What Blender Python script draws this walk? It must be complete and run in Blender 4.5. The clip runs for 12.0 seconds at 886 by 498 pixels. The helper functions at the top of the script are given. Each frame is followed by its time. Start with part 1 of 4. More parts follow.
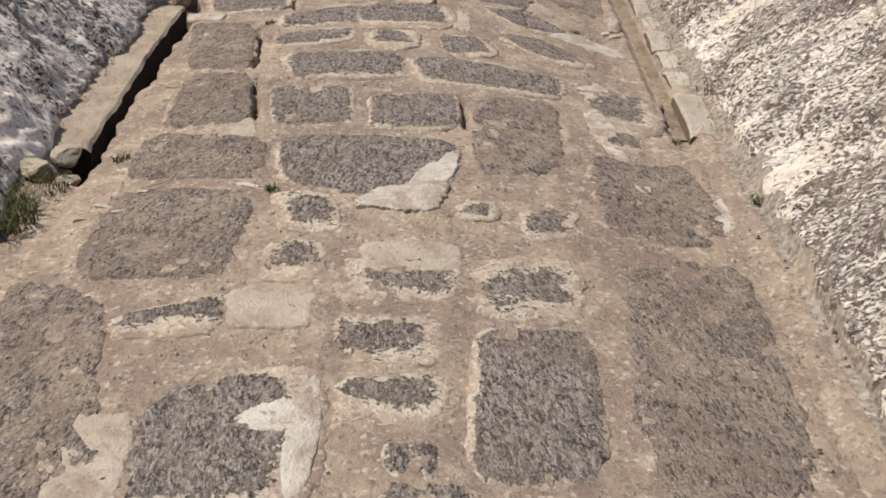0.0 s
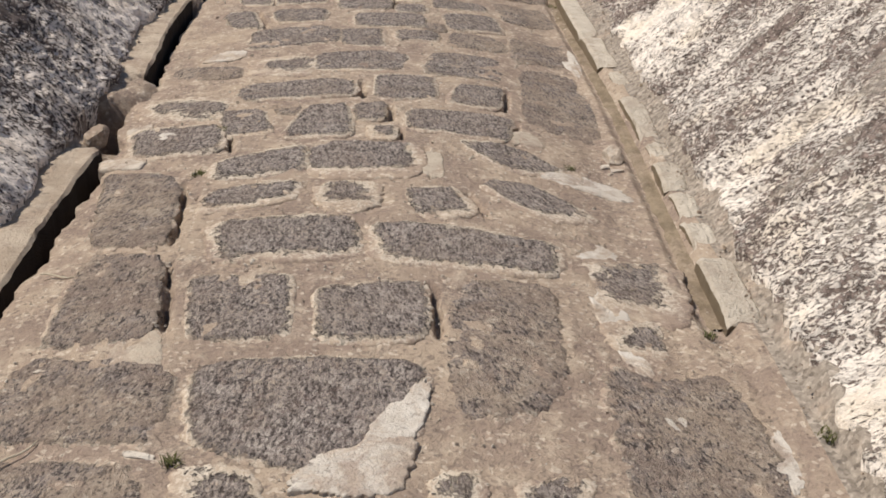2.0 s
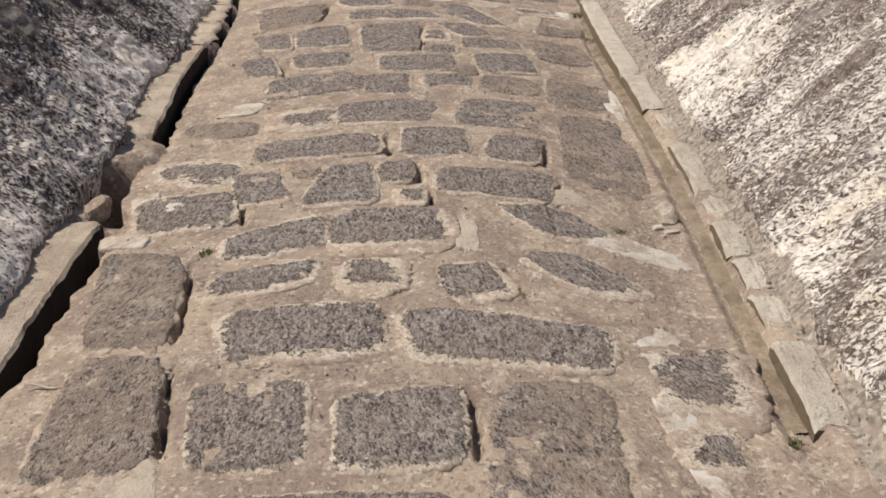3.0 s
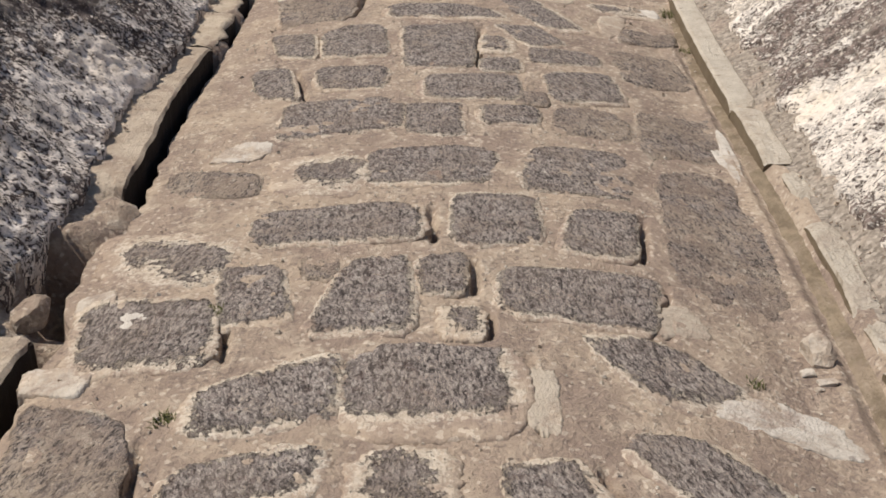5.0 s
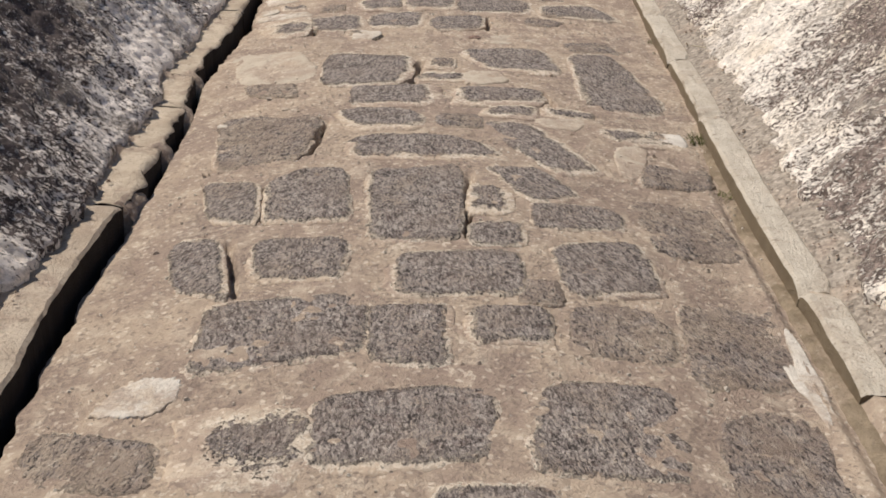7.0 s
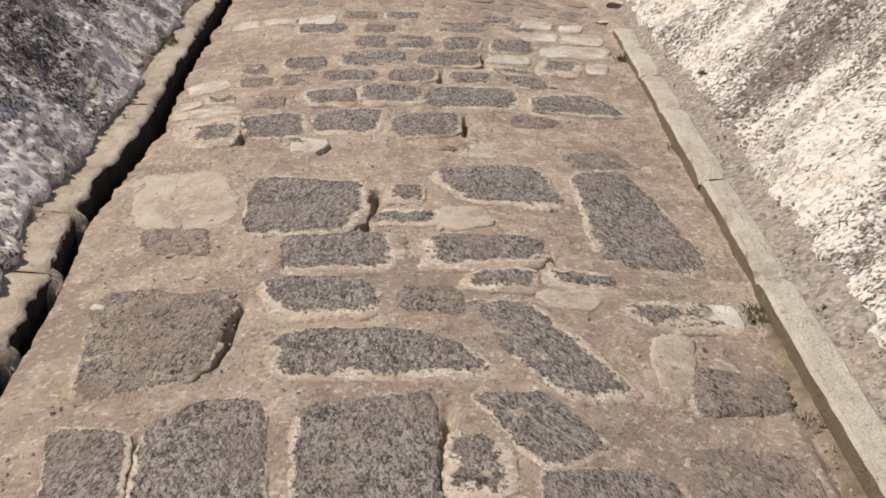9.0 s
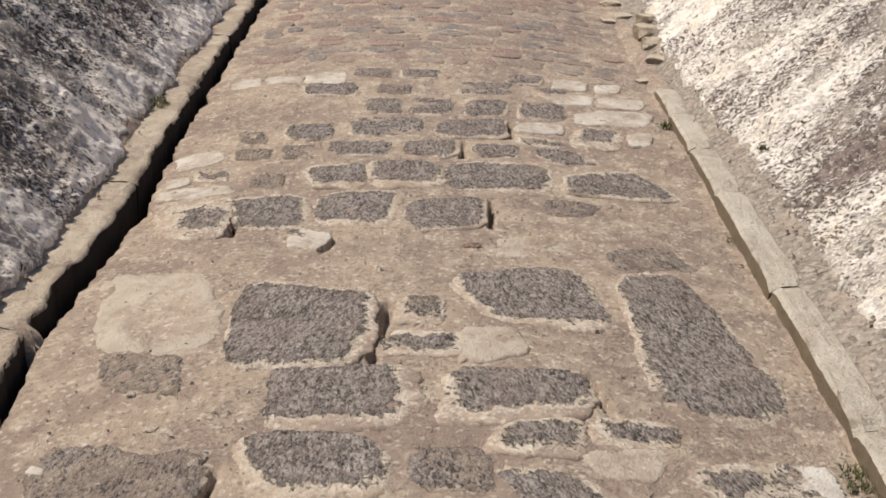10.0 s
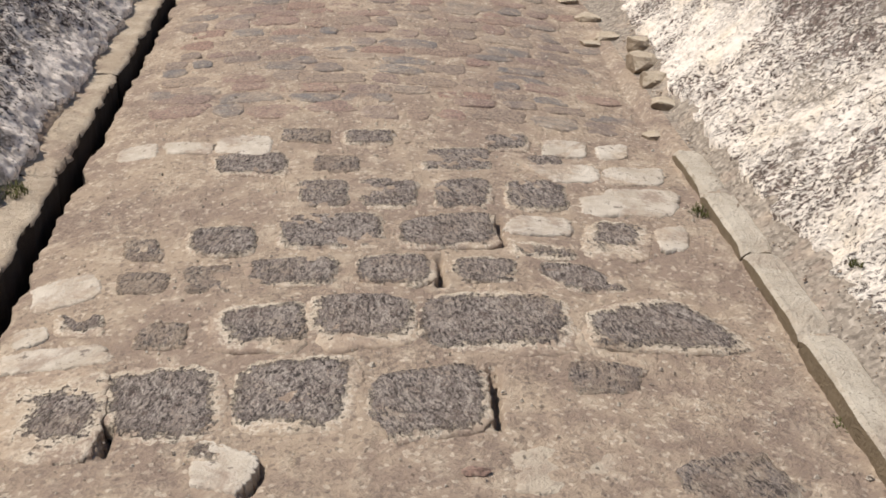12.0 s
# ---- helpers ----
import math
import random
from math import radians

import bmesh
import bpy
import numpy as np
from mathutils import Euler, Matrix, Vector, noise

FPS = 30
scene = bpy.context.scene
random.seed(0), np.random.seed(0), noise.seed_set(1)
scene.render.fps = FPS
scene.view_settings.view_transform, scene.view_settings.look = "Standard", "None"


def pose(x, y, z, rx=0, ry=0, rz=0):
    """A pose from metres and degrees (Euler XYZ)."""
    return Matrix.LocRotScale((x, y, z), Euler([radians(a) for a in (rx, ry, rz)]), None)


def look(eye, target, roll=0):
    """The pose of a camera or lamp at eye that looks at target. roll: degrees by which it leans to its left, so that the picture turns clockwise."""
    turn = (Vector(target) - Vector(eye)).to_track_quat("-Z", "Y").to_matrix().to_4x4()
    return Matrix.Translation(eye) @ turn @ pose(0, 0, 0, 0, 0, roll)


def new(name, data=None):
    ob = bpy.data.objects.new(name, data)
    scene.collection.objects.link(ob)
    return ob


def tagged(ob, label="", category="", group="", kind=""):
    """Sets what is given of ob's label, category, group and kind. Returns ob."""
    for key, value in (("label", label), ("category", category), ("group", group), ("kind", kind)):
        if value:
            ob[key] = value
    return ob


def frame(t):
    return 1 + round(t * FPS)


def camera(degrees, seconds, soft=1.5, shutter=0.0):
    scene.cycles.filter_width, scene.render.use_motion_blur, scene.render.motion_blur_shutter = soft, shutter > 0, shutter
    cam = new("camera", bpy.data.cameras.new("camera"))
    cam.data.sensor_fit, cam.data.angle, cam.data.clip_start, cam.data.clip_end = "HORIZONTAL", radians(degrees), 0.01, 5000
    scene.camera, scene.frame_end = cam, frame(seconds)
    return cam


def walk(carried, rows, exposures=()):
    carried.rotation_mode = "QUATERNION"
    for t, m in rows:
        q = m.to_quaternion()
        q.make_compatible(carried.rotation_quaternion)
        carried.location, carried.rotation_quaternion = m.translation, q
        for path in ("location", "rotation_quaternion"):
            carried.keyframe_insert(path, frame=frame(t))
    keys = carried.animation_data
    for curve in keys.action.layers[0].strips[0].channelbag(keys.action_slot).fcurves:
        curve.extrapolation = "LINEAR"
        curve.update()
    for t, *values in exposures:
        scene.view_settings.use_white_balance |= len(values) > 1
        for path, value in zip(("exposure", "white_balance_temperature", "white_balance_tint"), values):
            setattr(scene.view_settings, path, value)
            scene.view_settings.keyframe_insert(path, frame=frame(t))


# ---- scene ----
cam = camera(44.3, 12.0, 1.7)
METRES, EYE, TILT, LEAN, TURN = 7.7, 1.5, 0.0, 0.0, -1.8
ROWS = [
    (0.0, 0.0, 0.0, 0.0, 1.84, -28.82, -3.34),
    (0.5, -0.0013, 0.026, 0.0015, 0.74, -29.04, -2.65),
    (1.0, 0.0022, 0.0609, 0.003, 1.32, -26.54, -2.78),
    (1.5, 0.0052, 0.0932, 0.0041, 1.83, -26.8, -3.08),
    (2.0, 0.0015, 0.1351, 0.004, 0.37, -26.04, -2.51),
    (2.5, 0.0026, 0.1643, 0.0055, 1.24, -25.12, -0.8),
    (4.5, -0.0099, 0.3188, -0.0021, 2.54, -26.63, -0.86),
    (5.0, -0.0145, 0.3606, 0.0008, 4.13, -28.09, -1.71),
    (5.5, -0.0249, 0.4047, 0.003, 1.56, -26.55, -2.15),
    (6.0, -0.0287, 0.4377, 0.0046, 1.86, -26.16, -1.85),
    (6.5, -0.0263, 0.481, -0.0021, 1.68, -23.98, -2.41),
    (7.0, -0.0236, 0.522, 0.003, 3.25, -25.93, -1.8),
    (7.5, -0.0249, 0.5695, 0.0043, 2.33, -24.99, -1.98),
    (9.5, -0.0345, 0.7541, 0.0024, 1.56, -24.85, -2.04),
    (10.0, -0.0373, 0.8016, 0.0024, 2.57, -23.57, -2.07),
    (10.5, -0.0503, 0.8491, 0.0044, 1.98, -24.76, -2.83),
    (11.0, -0.056, 0.8938, 0.0037, 1.1, -24.31, -0.61),
    (11.5, -0.0599, 0.9466, -0.0023, -2.46, -23.97, -2.27),
    (12.0, -0.0628, 0.9893, 0.0029, -1.56, -25.15, -2.54),
]
walk(cam, [(t, pose(0, 0, EYE, TILT, LEAN, TURN) @ pose(METRES * x, METRES * y, METRES * z, 90 + pitch, roll, yaw)) for t, x, y, z, yaw, pitch, roll in ROWS])

# ---- sky and sun ----
SUN_EL, SUN_AZ = 57.0, -78.0   # degrees; azimuth clockwise from +y
world = bpy.data.worlds.new("sky")
scene.world = world
world.use_nodes = True
sky = world.node_tree.nodes.new("ShaderNodeTexSky")
sky.sky_type, sky.sun_disc = "NISHITA", False
sky.sun_elevation, sky.sun_rotation = radians(SUN_EL), radians(SUN_AZ)
world.node_tree.nodes["Background"].inputs["Strength"].default_value = 0.10
world.node_tree.links.new(sky.outputs[0], world.node_tree.nodes["Background"].inputs["Color"])
sun = new("sun", bpy.data.lights.new("sun", "SUN"))
sun.data.energy, sun.data.angle, sun.data.color = 4.85, radians(0.5), (1.0, 0.928, 0.845)
to_sun = Vector((math.sin(radians(SUN_AZ)) * math.cos(radians(SUN_EL)), math.cos(radians(SUN_AZ)) * math.cos(radians(SUN_EL)), math.sin(radians(SUN_EL))))
sun.matrix_world = look(to_sun * 30, (0, 0, 0))


# ---- materials ----
class Nodes:
    """A short way to write node trees."""

    def __init__(self, name):
        self.mat = bpy.data.materials.new(name)
        self.mat.use_nodes = True
        self.tree = self.mat.node_tree
        self.bsdf = self.tree.nodes["Principled BSDF"]
        self.bsdf.inputs["Roughness"].default_value = 0.95
        self.bsdf.inputs["Specular IOR Level"].default_value = 0.15

    def plug(self, value, socket):
        if isinstance(value, bpy.types.NodeSocket):
            self.tree.links.new(value, socket)
        elif isinstance(value, (tuple, list)):
            socket.default_value = (*value, 1) if len(value) == 3 and socket.type == "RGBA" else value
        else:
            socket.default_value = value

    def make(self, kind):
        return self.tree.nodes.new(kind)

    def place(self):
        return self.make("ShaderNodeTexCoord").outputs["Object"]

    def math(self, op, a, b=0.0, c=0.0, clamp=False):
        n = self.make("ShaderNodeMath")
        n.operation, n.use_clamp = op, clamp
        for v, s in zip((a, b, c), n.inputs):
            self.plug(v, s)
        return n.outputs[0]

    def scaled(self, vec, size):
        n = self.make("ShaderNodeVectorMath")
        n.operation = "MULTIPLY"
        self.plug(vec, n.inputs[0])
        self.plug(size, n.inputs[1])
        return n.outputs[0]

    def dot(self, vec, way):
        n = self.make("ShaderNodeVectorMath")
        n.operation = "DOT_PRODUCT"
        self.plug(vec, n.inputs[0])
        self.plug(way, n.inputs[1])
        return n.outputs["Value"]

    def noise(self, vec, scale, detail=4.0, rough=0.55, warp=0.0):
        n = self.make("ShaderNodeTexNoise")
        self.plug(vec, n.inputs["Vector"])
        n.inputs["Scale"].default_value, n.inputs["Detail"].default_value = scale, detail
        n.inputs["Roughness"].default_value, n.inputs["Distortion"].default_value = rough, warp
        return n.outputs["Fac"]

    def make_noise_vector(self, vec, scale):
        n = self.make("ShaderNodeTexNoise")
        self.plug(vec, n.inputs["Vector"])
        n.inputs["Scale"].default_value = scale
        return n.outputs["Color"]

    def flakes(self, vec, scale):
        """A random grey for each small cell."""
        n = self.make("ShaderNodeTexVoronoi")
        self.plug(vec, n.inputs["Vector"])
        n.inputs["Scale"].default_value = scale
        sep = self.make("ShaderNodeSeparateColor")
        self.plug(n.outputs["Color"], sep.inputs[0])
        return sep.outputs[0]

    def ramp(self, fac, *stops):
        n = self.make("ShaderNodeValToRGB")
        while len(n.color_ramp.elements) < len(stops):
            n.color_ramp.elements.new(1.0)
        for e, (at, rgb) in zip(n.color_ramp.elements, stops):
            e.position, e.color = at, (*rgb, 1)
        self.plug(fac, n.inputs[0])
        return n.outputs[0]

    def step(self, value, low, high):
        n = self.make("ShaderNodeMapRange")
        n.interpolation_type = "SMOOTHSTEP"
        for v, s in zip((value, low, high), n.inputs):
            self.plug(v, s)
        return n.outputs[0]

    def mix(self, fac, a, b, blend="MIX"):
        n = self.make("ShaderNodeMix")
        n.data_type, n.blend_type = "RGBA", blend
        for v, s in zip((fac, a, b), (n.inputs[0], n.inputs[6], n.inputs[7])):
            self.plug(v, s)
        return n.outputs[2]

    def finish(self, colour, height=None, depth=0.01, rough=None):
        self.plug(colour, self.bsdf.inputs["Base Color"])
        if rough is not None:
            self.plug(rough, self.bsdf.inputs["Roughness"])
        if height is not None:
            b = self.make("ShaderNodeBump")
            b.inputs["Strength"].default_value, b.inputs["Distance"].default_value = 1.0, depth
            self.plug(height, b.inputs["Height"])
            self.plug(b.outputs[0], self.bsdf.inputs["Normal"])
        return self.mat


TAN, BROWN, PALE = (0.420, 0.330, 0.243), (0.298, 0.226, 0.175), (0.52, 0.430, 0.330)


def soil_colour(n, p):
    """Dry trodden earth: tan, brown and pale patches, with grit."""
    big = n.noise(p, 2.3, 6, 0.6, 0.4)
    mid = n.noise(p, 11, 6, 0.65, 0.3)
    fine = n.noise(p, 60, 5, 0.72)
    grit = n.noise(p, 210, 3, 0.7)
    c = n.mix(n.step(n.math("MULTIPLY_ADD", mid, 0.6, big), 0.66, 0.94), BROWN, TAN)
    c = n.mix(n.math("MULTIPLY", n.step(mid, 0.50, 0.70), 0.70), c, PALE)
    c = n.mix(n.math("MULTIPLY", n.step(fine, 0.48, 0.30), 0.50), c, (0.19, 0.14, 0.108))
    c = n.mix(n.math("MULTIPLY", n.step(fine, 0.57, 0.72), 0.45), c, (0.62, 0.52, 0.40))
    c = n.mix(n.math("MULTIPLY", n.step(grit, 0.62, 0.72), 0.5), c, (0.64, 0.55, 0.44))
    bit = n.flakes(p, 85)
    c = n.mix(n.math("MULTIPLY", n.step(bit, 0.92, 0.94), n.math("MULTIPLY", mid, 1.0)), c, (0.64, 0.545, 0.43))
    c = n.mix(n.math("MULTIPLY", n.step(bit, 0.10, 0.07), n.math("MULTIPLY", big, 0.9)), c, (0.17, 0.13, 0.105))
    mottle = n.math("MULTIPLY", n.step(n.noise(p, 3.1, 5, 0.65, 0.7), 0.46, 0.62), n.step(n.noise(p, 75, 4, 0.72, 0.3), 0.54, 0.42))
    c = n.mix(n.math("MULTIPLY", mottle, 0.42), c, (0.12, 0.092, 0.082))
    dirty = n.noise(p, 5.2, 7, 0.72, 0.8)
    c = n.mix(n.math("MULTIPLY", n.step(dirty, 0.54, 0.70), 0.40), c, (0.25, 0.183, 0.148))
    return c, n.math("ADD", n.math("MULTIPLY_ADD", mid, 1.2, n.math("MULTIPLY", fine, 0.7)), n.math("MULTIPLY", grit, 0.22))


def soil_material():
    n = Nodes("dry_soil")
    c, h = soil_colour(n, n.place())
    return n.finish(c, h, 0.015)


def speckle(n, p, dark, mid, light):
    """Weathered coarse grain: small dark and pale flakes, standing on edge along the lane."""
    warp = n.make("ShaderNodeVectorMath")
    n.plug(n.scaled(p, (1.0, 0.40, 1.0)), warp.inputs[0])
    n.plug(n.scaled(n.make_noise_vector(p, 60), (0.016, 0.016, 0.016)), warp.inputs[1])
    a = n.noise(n.scaled(p, (1.0, 0.45, 1.0)), 150, 4, 0.75, 0.3)
    b = n.noise(p, 15, 3, 0.6)
    cell = n.flakes(warp.outputs[0], 215)
    lump = n.flakes(warp.outputs[0], 115)
    v = n.math("MULTIPLY_ADD", n.math("SUBTRACT", b, 0.5), 0.20, n.math("MULTIPLY", a, 0.66))
    v = n.math("MULTIPLY_ADD", cell, 0.24, v)
    v = n.math("MULTIPLY_ADD", lump, 0.20, n.math("SUBTRACT", v, 0.035))
    return n.ramp(v, (0.355, dark), (0.455, mid), (0.555, tuple(x * 1.5 for x in mid)), (0.66, light)), v


def stone_material():
    """Paving stone: dark weathered crust, worn pale along its edges, partly under dust.
    The object's colour holds its half width, half depth, the worn margin (m) and the dust."""
    n = Nodes("weathered_paving_stone")
    info = n.make("ShaderNodeObjectInfo")
    sep = n.make("ShaderNodeSeparateColor")
    n.plug(info.outputs["Color"], sep.inputs[0])
    p = n.place()
    shift = n.make("ShaderNodeVectorMath")
    n.plug(p, shift.inputs[0])
    n.plug(n.scaled(info.outputs["Location"], (3.1, 2.7, 1.0)), shift.inputs[1])
    q = shift.outputs[0]
    xyz = n.make("ShaderNodeSeparateXYZ")
    n.plug(n.make("ShaderNodeTexCoord").outputs["UV"], xyz.inputs[0])
    lean = n.math("MULTIPLY", n.math("SUBTRACT", n.math("FRACT", n.math("MULTIPLY", info.outputs["Random"], 7.3)), 0.5), n.math("MULTIPLY", sep.outputs[2], 1.7))
    drift = n.math("MULTIPLY", n.math("SUBTRACT", info.outputs["Random"], 0.35), n.math("MULTIPLY", sep.outputs[2], 1.5))
    across = n.math("ADD", xyz.outputs[0], lean)
    ahead = n.math("SUBTRACT", xyz.outputs[1], drift)
    side = n.math("SUBTRACT", sep.outputs[0], n.math("ABSOLUTE", across))
    far = n.math("SUBTRACT", sep.outputs[1], ahead)
    near = n.math("MULTIPLY", n.math("ADD", sep.outputs[1], ahead), 0.65)
    edge = n.math("SMOOTH_MIN", side, n.math("SMOOTH_MIN", far, near, 0.04), n.math("MULTIPLY", n.math("MINIMUM", sep.outputs[0], sep.outputs[1]), 0.55))
    wob = n.math("SUBTRACT", n.noise(q, 8, 5, 0.62, 0.6), 0.5)
    wob2 = n.math("SUBTRACT", n.noise(q, 48, 5, 0.75, 0.5), 0.5)
    e = n.math("ADD", edge, n.math("MULTIPLY", wob, n.math("MULTIPLY_ADD", sep.outputs[2], 3.0, 0.012)))
    e = n.math("ADD", e, n.math("MULTIPLY", wob2, n.math("MULTIPLY_ADD", sep.outputs[2], 3.2, 0.015)))
    dark, v = speckle(n, q, (0.066, 0.055, 0.049), (0.212, 0.179, 0.157), (0.54, 0.475, 0.41))
    e = n.math("SUBTRACT", n.math("MULTIPLY_ADD", n.math("SUBTRACT", v, 0.48), -0.05, e), sep.outputs[2])
    crust = n.step(e, -0.006, 0.010)
    halo = n.math("MULTIPLY", n.step(e, n.math("MULTIPLY_ADD", sep.outputs[2], -0.9, -0.010), -0.003), n.step(n.noise(q, 6, 5, 0.65), 0.34, 0.50))
    tone = n.noise(q, 4, 5, 0.6)
    dark = n.mix(n.math("MULTIPLY", n.step(tone, 0.42, 0.7), 0.32), dark, (0.27, 0.21, 0.165))
    dark = n.mix(n.math("MULTIPLY", n.step(n.noise(q, 33, 4, 0.7), 0.52, 0.66), 0.4), dark, (0.15, 0.098, 0.082))
    soil, sh = soil_colour(n, q)
    worn = n.mix(n.step(n.noise(q, 16, 5, 0.65), 0.32, 0.66), (0.50, 0.415, 0.315), (0.64, 0.56, 0.45))
    worn = n.mix(n.math("MULTIPLY", n.step(n.noise(q, 120, 3, 0.7), 0.58, 0.70), 0.6), worn, (0.20, 0.155, 0.125))
    worn = n.mix(halo, soil, worn)
    c = n.mix(crust, worn, dark)
    dust = n.math("ADD", info.outputs["Alpha"], n.math("MULTIPLY", n.math("SUBTRACT", n.noise(q, 6.5, 7, 0.74, 0.6), 0.5), n.math("MULTIPLY_ADD", info.outputs["Alpha"], 2.6, 0.8)))
    dust = n.math("MULTIPLY", n.step(n.math("MULTIPLY_ADD", n.math("SUBTRACT", v, 0.5), 1.3, dust), 0.20, 0.60), 0.80)
    c = n.mix(dust, c, soil)
    h = n.math("MULTIPLY", v, n.math("MULTIPLY_ADD", crust, 0.95, 0.30))
    h = n.math("MULTIPLY_ADD", crust, 0.18, n.math("MULTIPLY_ADD", halo, 0.1, h))
    return n.finish(c, h, 0.017)


def pale_material(name, low, high, spots):
    """Worn pale stone or cement with a few dark spots."""
    n = Nodes(name)
    info = n.make("ShaderNodeObjectInfo")
    p = n.place()
    shift = n.make("ShaderNodeVectorMath")
    n.plug(p, shift.inputs[0])
    n.plug(n.scaled(info.outputs["Location"], (3.1, 2.7, 1.0)), shift.inputs[1])
    q = shift.outputs[0]
    c = n.mix(n.step(n.noise(q, 8, 6, 0.65, 0.3), 0.32, 0.68), low, high)
    c = n.mix(n.math("MULTIPLY", n.step(n.noise(q, 28, 5, 0.7), 0.58, 0.66), spots), c, (0.11, 0.09, 0.08))
    c = n.mix(n.math("MULTIPLY", n.step(n.noise(q, 5, 6, 0.7, 0.5), 0.42, 0.60), 0.8), c, soil_colour(n, q)[0])
    g = n.noise(q, 130, 3, 0.7)
    c = n.mix(n.math("MULTIPLY", n.step(g, 0.62, 0.72), 0.4), c, (0.15, 0.12, 0.10))
    return n.finish(c, n.math("ADD", g, n.noise(q, 30, 4, 0.6)), 0.006)


def cobble_material():
    """Small worn cobbles of several rocks: red-brown, tan, grey and slate."""
    n = Nodes("mixed_cobble")
    info = n.make("ShaderNodeObjectInfo")
    shift = n.make("ShaderNodeVectorMath")
    n.plug(n.place(), shift.inputs[0])
    n.plug(info.outputs["Location"], shift.inputs[1])
    q = shift.outputs[0]
    kinds = n.ramp(info.outputs["Random"], (0.0, (0.31, 0.195, 0.155)), (0.22, (0.32, 0.245, 0.19)), (0.42, (0.23, 0.186, 0.162)),
                   (0.58, (0.34, 0.215, 0.175)), (0.72, (0.20, 0.178, 0.166)), (0.86, (0.15, 0.155, 0.165)), (1.0, (0.33, 0.265, 0.21)))
    sp = n.noise(q, 75, 4, 0.75)
    c = n.mix(n.math("MULTIPLY", n.step(sp, 0.54, 0.38), 0.7), kinds, (0.085, 0.07, 0.062))
    c = n.mix(n.math("MULTIPLY", n.step(sp, 0.56, 0.70), 0.5), c, (0.45, 0.38, 0.31))
    soil, h = soil_colour(n, q)
    dusty = n.step(n.math("MULTIPLY_ADD", info.outputs["Random"], 0.2, n.noise(q, 7, 6, 0.7, 0.5)), 0.54, 0.80)
    c = n.mix(n.math("MULTIPLY_ADD", dusty, 0.60, 0.18), c, soil)
    return n.finish(c, sp, 0.010)


def bank_material(name, along, crusted_foot, crusted_top, shade, light, rock, depth, edge, spread, near_more, far_more):
    """A sloping bank under crusts of pale lichen, thicker near its foot, with dark bare streaks and smooth patches down the slope."""
    n = Nodes(name)
    p = n.place()
    s = n.dot(p, along)
    xyz = n.make("ShaderNodeSeparateXYZ")
    n.plug(p, xyz.inputs[0])
    comb = n.make("ShaderNodeCombineXYZ")
    n.plug(n.math("MULTIPLY", s, 0.5), comb.inputs[0])
    n.plug(n.math("MULTIPLY_ADD", s, 0.15, xyz.outputs[1]), comb.inputs[1])
    q = comb.outputs[0]
    patch = n.noise(q, 1.7, 5, 0.6, 0.8)
    streak = n.noise(q, 7, 6, 0.68, 0.5)
    lie = n.make("ShaderNodeCombineXYZ")
    n.plug(n.math("MULTIPLY", s, 0.62), lie.inputs[0])
    n.plug(n.math("MULTIPLY_ADD", s, 0.2, xyz.outputs[1]), lie.inputs[1])
    bits = n.noise(lie.outputs[0], 84, 5, 0.78, 0.3)
    warp = n.make("ShaderNodeVectorMath")
    n.plug(lie.outputs[0], warp.inputs[0])
    n.plug(n.scaled(n.make_noise_vector(p, 40), (0.020, 0.020, 0.020)), warp.inputs[1])
    flecks = n.flakes(warp.outputs[0], 135)
    thick = n.math("MULTIPLY_ADD", n.step(xyz.outputs[1], 7.0, 10.0), far_more, n.math("MULTIPLY", n.step(xyz.outputs[1], 5.5, 4.0), near_more))
    cover = n.math("ADD", thick, n.mix(n.step(s, edge, edge + 0.42), (crusted_foot,) * 3, (crusted_top,) * 3))
    v = n.math("MULTIPLY_ADD", n.math("SUBTRACT", patch, 0.5), spread, cover)
    v = n.math("MULTIPLY_ADD", n.math("SUBTRACT", streak, 0.5), 0.75, v)
    v = n.math("MULTIPLY_ADD", n.math("SUBTRACT", bits, 0.5), 1.5, v)
    v = n.math("MULTIPLY_ADD", n.math("SUBTRACT", flecks, 0.5), 0.42, v)
    crusted = n.mix(n.step(n.math("MULTIPLY_ADD", v, 0.6, n.noise(p, 13, 5, 0.7)), 0.72, 1.10), tuple(0.62 * x for x in light), light)
    crusted = n.mix(n.math("MULTIPLY", n.step(n.noise(p, 3.3, 4, 0.6), 0.50, 0.68), 0.45), crusted, tuple(a * b for a, b in zip(light, (0.92, 0.86, 0.74))))
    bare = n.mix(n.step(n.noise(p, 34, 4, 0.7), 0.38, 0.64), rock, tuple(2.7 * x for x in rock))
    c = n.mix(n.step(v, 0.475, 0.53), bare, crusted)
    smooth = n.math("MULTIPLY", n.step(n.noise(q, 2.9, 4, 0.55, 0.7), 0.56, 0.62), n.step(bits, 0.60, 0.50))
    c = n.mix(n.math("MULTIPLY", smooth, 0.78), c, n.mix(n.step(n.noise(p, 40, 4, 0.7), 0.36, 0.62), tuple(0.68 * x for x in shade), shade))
    return n.finish(c, n.math("MULTIPLY_ADD", bits, 0.9, n.math("MULTIPLY", n.step(v, 0.40, 0.60), 0.35)), depth)


